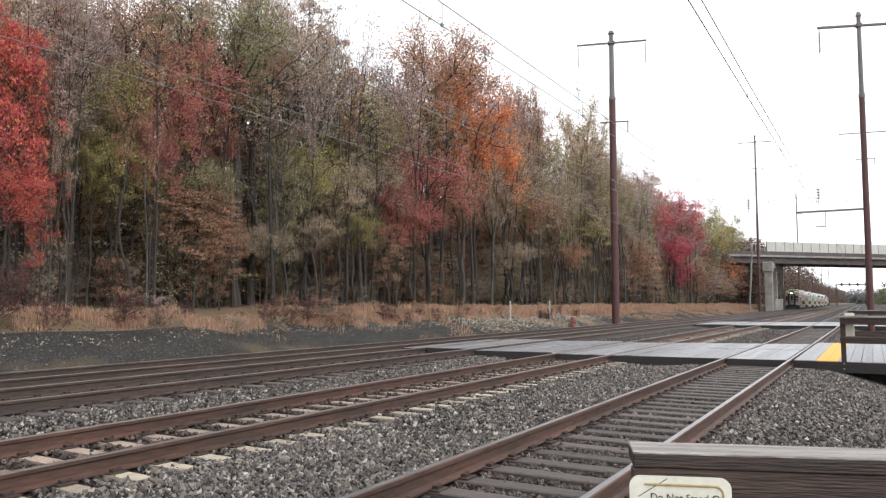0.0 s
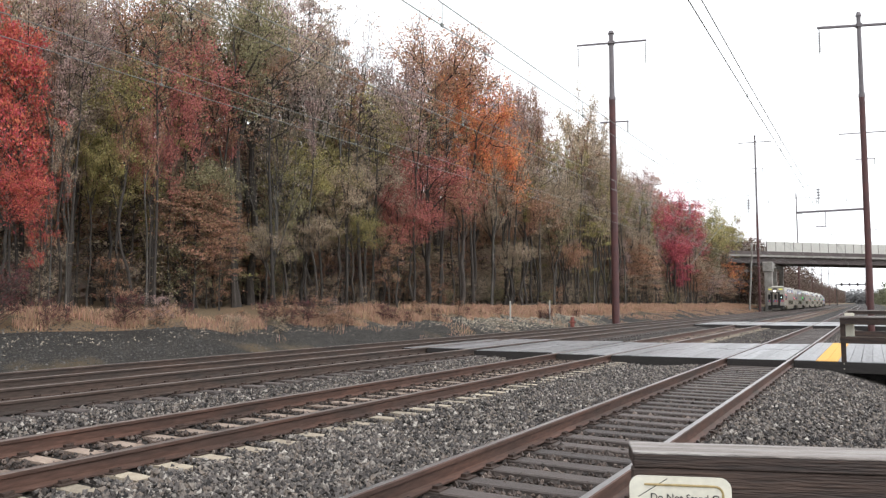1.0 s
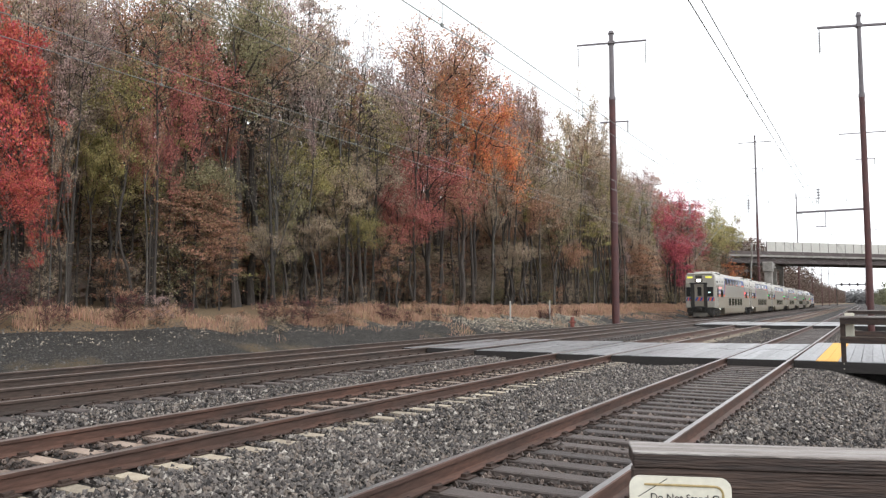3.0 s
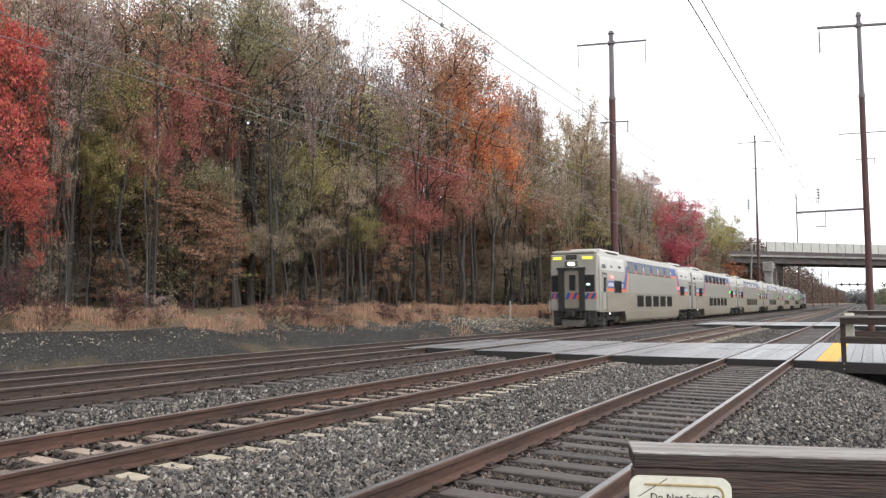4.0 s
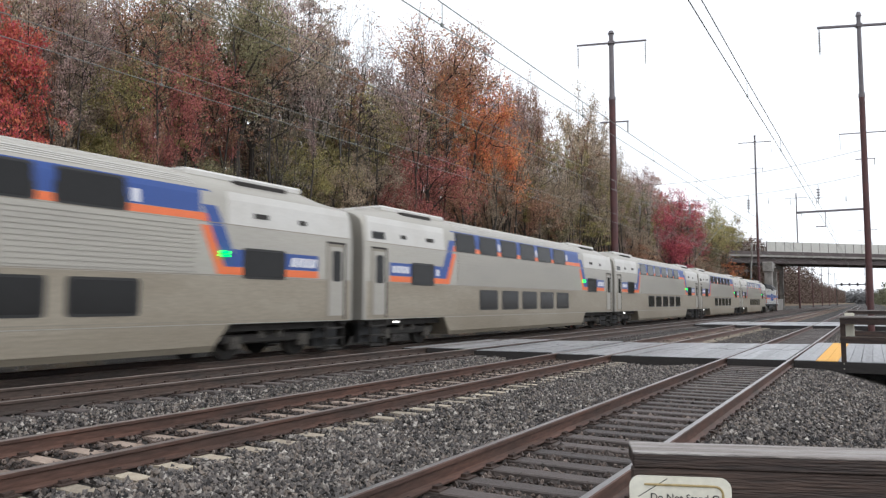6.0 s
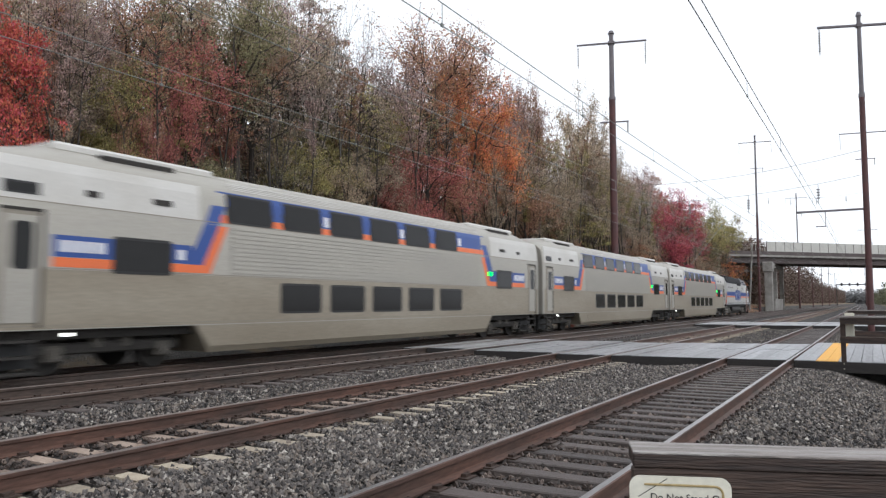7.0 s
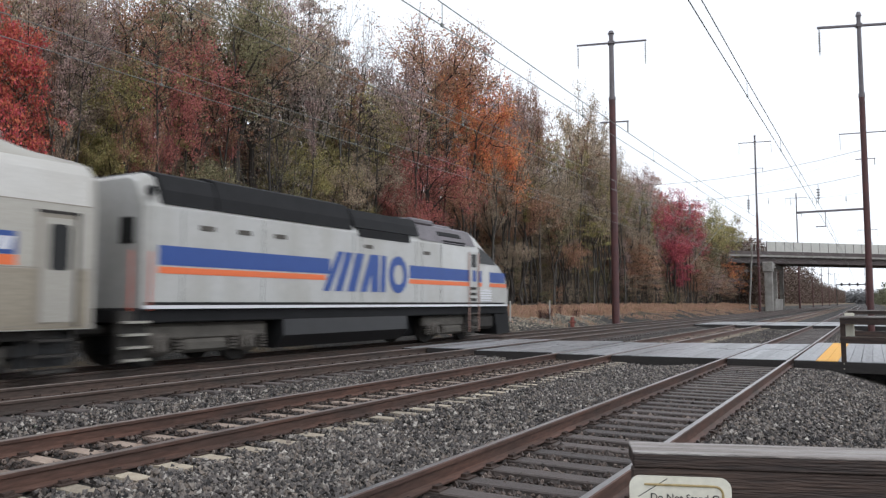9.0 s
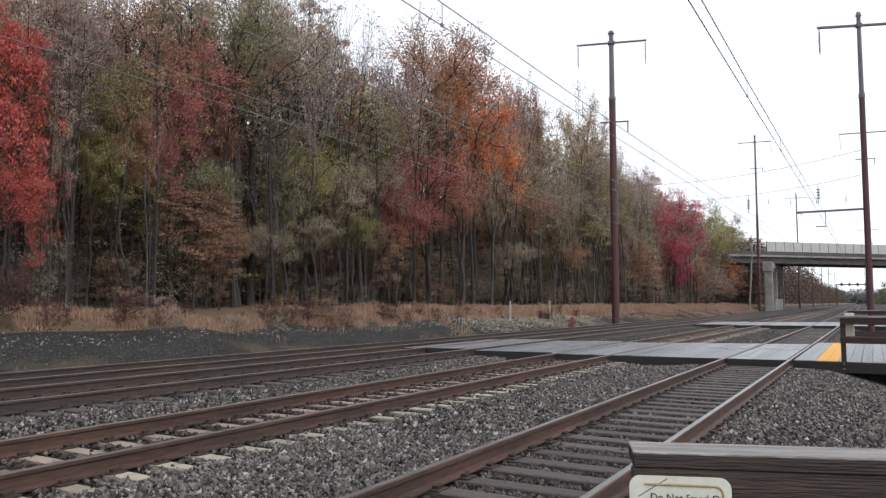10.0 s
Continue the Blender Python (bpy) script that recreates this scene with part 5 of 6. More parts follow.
# ---------- overhead wires ----------
def build_wires():
    supports = [-75, -10, 57, 135, 215, 300, 400]

    def line(pts, r):
        return Shape().pipe(pts, r)
    for cx, z in ((A_X, 6.72), (B_X, 6.78), (C_X, 7.0), (D_X, 6.85)):
        o = thing("overhead_line", "thin overhead contact line with hangers above a track", "overhead line", "overhead lines")
        ys = [-60 + 8 * k for k in range(56)]

        def low(y):
            return z + 0.004 * max(0, y - 20)

        def high(y):
            for a, b in zip(supports, supports[1:]):
                if a <= y <= b:
                    t = (y - a) / (b - a)
                    return low(y) + 0.42 + 0.3 * (2 * t - 1) ** 2
            return low(y) + 0.5
        part("contact_wire", line([(cx + bend(y), y, low(y)) for y in ys], 0.011), M_WIRE, o)
        part("messenger_wire", line([(cx + bend(y), y, high(y)) for y in ys], 0.011), M_WIRE, o)
        h = Shape()
        for y in ys:
            if y < 150:
                h.tube((cx + bend(y), y, low(y)), (cx + bend(y), y, high(y)), 0.008, n=4, caps=False)
                h.box(cx + bend(y) - 0.02, cx + bend(y) + 0.02, y - 0.04, y + 0.04, low(y) - 0.02, low(y) + 0.04)
        part("hangers", h, M_WIRE, o)
    # cross-spans between the poles
    for left, right, ends in (((-17.6, 57.0), (-0.18, 47.0), ((9.5, 8.6), (10.8, 10.0))), ((-18.42, 148.3), (-0.5, 118.0), ((21.23, 16.94), (23.16, 23.04)))):
        o = thing("cross_span", "thin cross-span wires with insulators over the tracks", "overhead line", "cross-spans")
        def along(t, k, sag=0.6):
            return Vector((left[0] + (right[0] - left[0]) * t, left[1] + (right[1] - left[1]) * t, ends[k][0] + (ends[k][1] - ends[k][0]) * t - sag * 4 * t * (1 - t)))
        for k in (0, 1):
            part("span_wire", line([along(i / 8, k) for i in range(9)], 0.013), M_WIRE, o)
        for t in (0.14, 0.38, 0.62, 0.86):
            q = along(t, 0)
            s = Shape().tube(q, q - Vector((0, 0, 1.2)), 0.02, n=6)
            for k in range(4):
                s.tube(q - Vector((0, 0, 0.3 + 0.17 * k)), q - Vector((0, 0, 0.38 + 0.17 * k)), 0.11, 0.07, 8)
            part("insulator", s, M_INSUL, o, "white disc insulators")
    b = thing("portal_beam", "grey steel portal beam between far catenary poles", "portal beam", at=(0, 250, 0))
    part("beam", Shape().box(-19.7, -0.4, -0.3, 0.3, 29.0, 29.6, c=0.05), M_POLETOP, b)
    part("drop_bracket", Shape().box(-11.9, -11.7, -0.1, 0.1, 24.5, 29.0).box(-14.5, -11.7, -0.1, 0.1, 24.5, 24.8), M_POLETOP, b)
    part("leg", Shape().tube((-0.4, 0, -0.5), (-0.4, 0, 31.0), 0.4, 0.3, 10), M_POLE, b)
    s = thing("signal_gantry", "dark signal gantry over the distant tracks", "signal gantry", at=(0, 430, 0))
    part("beam", Shape().box(-16.5, -0.6, -0.2, 0.2, 10.6, 11.1), M_GEAR, s)
    for x in (-16.5, -0.6):
        part("leg", Shape().box(x - 0.2, x + 0.2, -0.2, 0.2, -0.4, 11.1), M_GEAR, s)
    for x in (-14.2, -10.6, -7.0, -3.4):
        part("signal_head", Shape().box(x - 0.4, x + 0.4, -0.5, -0.21, 10.1, 11.8, c=0.1), M_BLACK, s, "black signal head")
    g = thing("guy_wire", "slanting guy wire beside the trees", "guy wire")
    part("wire", Shape().tube((-24.5, 117.0, 7.0), (-20.8, 125.0, 14.0), 0.05, n=6), M_WIRE, g)
    q = thing("utility_pole", "slim pale wooden utility pole near the bridge", "utility pole", at=(-20.5, 150.0, 0.0))
    part("shaft", Shape().tube((0, 0, -0.5), (0.9, 0, 13.0), 0.17, 0.12, 10), M_CONC, q, smooth=True)


build_wires()


# ---------- foliage ----------
def leaf_material():
    m = bpy.data.materials.new("autumn_leaves")
    m.use_nodes = True
    n, l = m.node_tree.nodes, m.node_tree.links
    b = n["Principled BSDF"]
    info, geo, hs = n.new("ShaderNodeObjectInfo"), n.new("ShaderNodeNewGeometry"), n.new("ShaderNodeHueSaturation")
    rv, rh = n.new("ShaderNodeMapRange"), n.new("ShaderNodeMapRange")
    rv.inputs["To Min"].default_value, rv.inputs["To Max"].default_value = 0.64, 1.36
    rh.inputs["To Min"].default_value, rh.inputs["To Max"].default_value = 0.475, 0.53
    mu, fr = n.new("ShaderNodeMath"), n.new("ShaderNodeMath")
    mu.operation, fr.operation = "MULTIPLY", "FRACT"
    mu.inputs[1].default_value = 37.7
    l.new(geo.outputs["Random Per Island"], mu.inputs[0])
    l.new(mu.outputs[0], fr.inputs[0])
    l.new(fr.outputs[0], rh.inputs["Value"])
    l.new(geo.outputs["Random Per Island"], rv.inputs["Value"])
    l.new(info.outputs["Color"], hs.inputs["Color"])
    l.new(rh.outputs[0], hs.inputs["Hue"])
    l.new(rv.outputs[0], hs.inputs["Value"])
    hs.inputs["Saturation"].default_value = 0.93
    l.new(hs.outputs[0], b.inputs["Base Color"])
    b.inputs["Roughness"].default_value = 0.7
    b.inputs["Specular IOR Level"].default_value = 0.25
    tr, mx = n.new("ShaderNodeBsdfTranslucent"), n.new("ShaderNodeMixShader")
    l.new(hs.outputs[0], tr.inputs["Color"])
    mx.inputs[0].default_value = 0.3
    l.new(b.outputs[0], mx.inputs[1])
    l.new(tr.outputs[0], mx.inputs[2])
    l.new(mx.outputs[0], n["Material Output"].inputs["Surface"])
    return m


M_LEAF = leaf_material()


def blades(points, size, rng, droop=0.5, ratio=1.5):
    """Small bent leaf quads at the points, as vertex and face arrays."""
    n = len(points)
    d = rng.normal(size=(n, 3))
    d[:, 2] = d[:, 2] * 0.6 - droop * 0.4
    d /= np.linalg.norm(d, axis=1)[:, None]
    u = np.cross(d, rng.normal(size=(n, 3)))
    u /= np.linalg.norm(u, axis=1)[:, None]
    s = size * rng.uniform(0.6, 1.4, (n, 1))
    a, w = d * s * ratio / 2, u * s / 2
    v = np.stack((points - a, points + w * 0.9, points + a, points - w * 0.9), axis=1)
    f = np.arange(4 * n).reshape(n, 4)
    return v.reshape(-1, 3), f


def array_mesh(name, v, f, material):
    me = bpy.data.meshes.new(name)
    me.from_pydata(v.tolist(), [], f.tolist())
    me.materials.append(material)
    return me


def build_tree_kind(seed, height, base, spread, leaves, size, lean=0.03, limbs=26, trunk=0.009, twigs=5, clump=2.8, fuzz=0.07, flat=False, bark=None):
    """One kind of tree, trunk and crown meshes; height, height of the lowest limbs, crown's radius, number and size of leaves."""
    rng = np.random.default_rng(seed)
    wood = Shape()
    r0 = height * trunk
    steps = 9
    sway = rng.uniform(0, 6.28)

    def axis(t):
        return Vector((height * lean * math.sin(sway + 2.2 * t) * t, height * lean * math.cos(sway * 1.7 + 1.9 * t) * t, height * t))
    rings = [(axis(k / steps), r0 * (1 - 0.86 * k / steps) * (1.35 if k == 0 else 1)) for k in range(steps + 1)]
    for (a, ra), (b, rb) in zip(rings, rings[1:]):
        wood.tube(a, b, ra, rb, n=7, caps=False)
    tips = []
    for k in range(limbs):
        t = base + (0.98 - base) * ((k + rng.uniform(0, 0.8)) / limbs) ** 0.9
        p = axis(t)
        ang = k * 2.4 + rng.uniform(-0.6, 0.6)
        prof = math.sin(math.pi * min(1.0, 0.25 + 0.75 * (t - base) / (1 - base))) ** 0.7
        length = spread * (0.35 + 0.65 * prof) * rng.uniform(0.5, 1.15)
        rise = rng.uniform(-0.1, 0.18) if flat else rng.uniform(0.25, 1.0) + 0.5 * (t - base)
        q1 = p + Vector((math.cos(ang), math.sin(ang), rise * 0.8)) * length * 0.5
        q2 = q1 + Vector((math.cos(ang + rng.uniform(-0.6, 0.6)), math.sin(ang + rng.uniform(-0.6, 0.6)), rise * 1.1)) * length * 0.5
        rl = max(0.028, r0 * (1 - 0.80 * t) * 0.72)
        wood.tube(p, q1, rl, rl * 0.65, n=5, caps=False)
        wood.tube(q1, q2, rl * 0.65, rl * 0.25, n=4, caps=False)
        tips += [(q1, 0.4), (q2, 1.0)]
        for s in range(twigs):
            o = q1.lerp(q2, rng.uniform(0.0, 1.0))
            e = o + Vector(rng.normal(size=3) * (0.8, 0.8, 0.6) + np.array([0, 0, 0.55])) * length * 0.26
            wood.tube(o, e, rl * 0.45, 0.013, n=3, caps=False)
            tips.append((e, 0.9))
            for _ in range(2):
                e2 = e + Vector(rng.normal(size=3) * 0.8 + np.array([0, 0, 0.4])) * length * 0.16
                wood.tube(o.lerp(e, 0.6), e2, 0.014, 0.007, n=3, caps=False)
                tips.append((e2, 0.7))
    tips.append((axis(1.0), 1.0))
    centres = np.array([p for p, _ in tips])
    weights = np.array([w for _, w in tips])
    weights = weights * rng.uniform(0.02, 1, len(weights)) ** clump
    pick = rng.choice(len(centres), size=leaves, p=weights / weights.sum())
    pts = centres[pick] + rng.normal(size=(leaves, 3)) * np.array([1, 1, 0.18 if flat else 0.55]) * spread * fuzz
    v, f = blades(pts, size, rng)
    return wood.mesh("trunk", [bark or M_BARK]), array_mesh("crown", v, f, M_LEAF), height


def build_branch_kind(seed, height, fork, spread, leaves, size, stems=3, depth=4, trunk=0.011, bark=None, clump=1.4, fuzz=0.085, wide=0.55, sway=0.2):
    """A tree whose trunk forks into limbs that branch again and again; fork: where the trunk divides, as a share of the height."""
    rng = np.random.default_rng(seed)
    tubes, tips = [], []
    r0 = height * trunk

    def grow(p, d, length, r, level):
        for k in range(3):
            d = (d + Vector(rng.normal(size=3)) * 0.16 + Vector((0, 0, 0.035))).normalized()
            q = p + d * length / 3
            tubes.append((p, q, max(r, 0.011), max(r * 0.87, 0.009), (7, 6, 5, 4, 3, 3)[min(level, 5)]))
            p, r = q, r * 0.87
            if level >= 2:
                tips.append((p, 0.3 + 0.2 * level))
            if 1 <= level < depth and k < 2:
                side = (d + Vector(rng.normal(size=3)) * 0.75).normalized()
                grow(p, side, length * rng.uniform(0.35, 0.6), r * 0.42, max(level + 1, depth - 1))
        if level < depth:
            n, turn = 2 + (rng.random() < 0.45), rng.uniform(0, 6.28)
            u = d.orthogonal().normalized()
            v = d.cross(u)
            for i in range(n):
                w = turn + i * 6.283 / n
                ang = rng.uniform(0.6, 1.3) * wide
                c = d * math.cos(ang) + (u * math.cos(w) + v * math.sin(w)) * math.sin(ang)
                grow(p, c.normalized(), length * rng.uniform(0.62, 0.84), r * rng.uniform(0.68, 0.84), level + 1)

    p, steps = Vector((0, 0, 0)), 6
    for k in range(steps):
        q = Vector((rng.normal() * sway, rng.normal() * sway, height * fork * (k + 1) / steps)) + Vector((p.x, p.y, 0))
        tubes.append((p, q, r0 * (1.3 if k == 0 else 1 - 0.05 * k), r0 * (1 - 0.05 * (k + 1)), 8))
        p = q
    turn = rng.uniform(0, 6.28)
    for i in range(stems):
        w = turn + i * 6.283 / stems + rng.uniform(-0.4, 0.4)
        tilt = wide * rng.uniform(0.45, 1.0)
        grow(p, Vector((math.cos(w) * math.sin(tilt), math.sin(w) * math.sin(tilt), math.cos(tilt))), height * (1 - fork) * 0.42, r0 * rng.uniform(0.5, 0.68), 1)
    ends = np.array([t for t, _ in tips])
    f0 = height * fork
    kz = (height - f0) / (np.percentile(ends[:, 2], 99.5) - f0)
    mid = np.array([p.x, p.y])
    kx = spread / np.percentile(np.linalg.norm(ends[:, :2] - mid, axis=1), 92)

    def fit(a):
        if a[2] <= f0:
            return Vector(a)
        return Vector((mid[0] + (a[0] - mid[0]) * kx, mid[1] + (a[1] - mid[1]) * kx, f0 + (a[2] - f0) * kz))
    wood = Shape()
    for a, b, ra, rb, n in tubes:
        wood.tube(fit(a), fit(b), ra, rb, n=n, caps=False)
    centres = np.array([fit(t) for t, _ in tips])
    weights = np.array([w for _, w in tips]) * rng.uniform(0.02, 1, len(tips)) ** clump
    pick = rng.choice(len(centres), size=leaves, p=weights / weights.sum())
    pts = centres[pick] + rng.normal(size=(leaves, 3)) * np.array([1, 1, 0.7]) * spread * fuzz
    v, f = blades(pts, size, rng)
    return wood.mesh("trunk", [bark or M_BARK]), array_mesh("crown", v, f, M_LEAF), height


KINDS = {
    "tall": build_branch_kind(11, 21, 0.42, 3.4, 11000, 0.10, stems=3, trunk=0.0085, wide=0.55),
    "maple": build_tree_kind(16, 11, 0.34, 3.1, 13000, 0.10, limbs=34, clump=2.4, fuzz=0.085),
    "crown": build_branch_kind(24, 18, 0.46, 4.0, 14000, 0.105, stems=4, trunk=0.010, clump=1.8),
    "head": build_branch_kind(35, 18, 0.54, 4.2, 12000, 0.105, stems=5, trunk=0.0105, clump=2.6, fuzz=0.075, wide=0.85),
    "oak": build_branch_kind(20, 22, 0.48, 5.2, 13000, 0.11, stems=4, depth=4, trunk=0.0145, clump=1.8, wide=0.7),
    "airy": build_branch_kind(26, 22, 0.50, 4.5, 12500, 0.12, stems=4, trunk=0.010, clump=2.4, wide=0.6),
    "bare": build_branch_kind(14, 21, 0.40, 4.2, 2200, 0.09, stems=3, depth=5, trunk=0.009, wide=0.5),
    "multi": build_branch_kind(27, 15, 0.12, 4.0, 900, 0.09, stems=5, depth=4, trunk=0.0095, bark=M_BARKPALE, wide=0.36),
    "layered": build_tree_kind(28, 10, 0.40, 4.2, 8500, 0.10, limbs=20, twigs=6, clump=2.6, fuzz=0.09, flat=True),
    "small": build_tree_kind(17, 9, 0.30, 3.0, 4600, 0.095, limbs=22),
    "bush": build_tree_kind(18, 3.6, 0.05, 2.2, 2400, 0.08, limbs=22, trunk=0.010),
    "slim": build_branch_kind(19, 18, 0.55, 2.2, 2200, 0.10, stems=2, depth=3, trunk=0.007, wide=0.5, sway=0.34),
    "slim_pale": build_branch_kind(29, 18, 0.60, 2.2, 1600, 0.10, stems=2, depth=3, trunk=0.0075, bark=M_BARKPALE, wide=0.5, sway=0.34),
    "pole": build_tree_kind(25, 20, 0.66, 2.6, 1800, 0.10, lean=0.045, limbs=16, trunk=0.0095),
    "back_tall": build_branch_kind(31, 22, 0.40, 4.2, 4600, 0.15, depth=3, trunk=0.008),
    "back_thin": build_tree_kind(32, 23, 0.35, 3.2, 3000, 0.15, twigs=2),
    "back_bare": build_branch_kind(33, 22, 0.40, 4.0, 1500, 0.12, depth=4, trunk=0.008),
    "back_broad": build_tree_kind(34, 20, 0.25, 4.8, 4600, 0.16, twigs=2),
}
# how high the wood stands above the eye, per metre of distance from the tracks' axis, along the line
SKYLINE = [(0, 0.60), (15, 0.56), (26.6, 0.6), (32, 0.66), (37, 0.65), (39, 0.62), (41, 0.64), (45, 0.72), (54, 0.81), (56, 0.75), (58, 0.7), (65, 0.76), (67, 0.66), (69, 0.5), (72, 0.6), (76, 0.78),
           (85, 0.84), (88, 0.70), (94, 0.66), (108, 0.71), (117, 0.66), (133, 0.66), (139, 0.6), (157, 0.66), (186, 0.72), (195, 0.59), (400, 0.6)]


def wood_height(x, y):
    r = 28 * y / max(1, abs(x))
    for (a, va), (b, vb) in zip(SKYLINE, SKYLINE[1:]):
        if a <= r <= b:
            return 1.4 + abs(x) * (va + (vb - va) * (r - a) / (b - a))
    return 1.4 + abs(x) * 0.6


TINTS = {
    "red": ((0.52, 0.095, 0.07), "bright red autumn leaves"), "crimson": ((0.55, 0.10, 0.14), "crimson autumn leaves"), "rose": ((0.46, 0.15, 0.125), "dusty red autumn leaves"),
    "orange": ((0.75, 0.27, 0.10), "orange autumn leaves"), "rust": ((0.41, 0.225, 0.14), "rusty brown leaves"), "brown": ((0.42, 0.33, 0.24), "dull brown leaves"),
    "olive": ((0.28, 0.25, 0.135), "olive green leaves"), "gold": ((0.38, 0.325, 0.125), "yellow green leaves"), "grey": ((0.46, 0.395, 0.35), "few grey brown leaves"),
    "mauve": ((0.42, 0.295, 0.265), "purplish brown leaves"), "wine": ((0.15, 0.05, 0.05), "dark red seed heads"), "tan": ((0.43, 0.335, 0.235), "pale tan leaves"),
}


def plant(kind, tint, x, y, scale=1.0, tall=1.0, turn=0.0, top=None, mass=None):
    """top: the height that the tree reaches above the rails, in place of the factor tall."""
    trunk, crown, height = KINDS[kind]
    size = {"bush": "low shrub", "small": "small understorey tree", "slim": "slim young tree", "slim_pale": "slim pale-barked tree", "multi": "pale many-stemmed tree", "bare": "nearly leafless tree"}.get(kind, "tall forest tree")
    z = ground_z(x, y) - 0.1
    if top:
        tall = (top - z) / (height * scale)
    place = pose(x, y, z, 0, 0, turn) @ Matrix.Diagonal((scale, scale, scale * tall, 1))
    j = random.uniform(0.82, 1.18)
    shade = (*[min(1, q * j) for q in TINTS[tint][0]], 1)
    if mass:
        tagged(part("trunk", trunk, None, mass), kind="stuff").matrix_basis = place
        c = tagged(part("crown", crown, None, mass), kind="stuff")
        c.matrix_basis, c.color = place, shade
        return mass
    t = thing("shrub" if kind == "bush" else "tree", f"{size} with {TINTS[tint][1]} at the wood's edge", "shrub" if kind == "bush" else "tree", "trees of the wood beside the tracks")
    t.matrix_basis = place
    part("trunk", trunk, None, t)
    part("crown", crown, None, t).color = shade
    return t


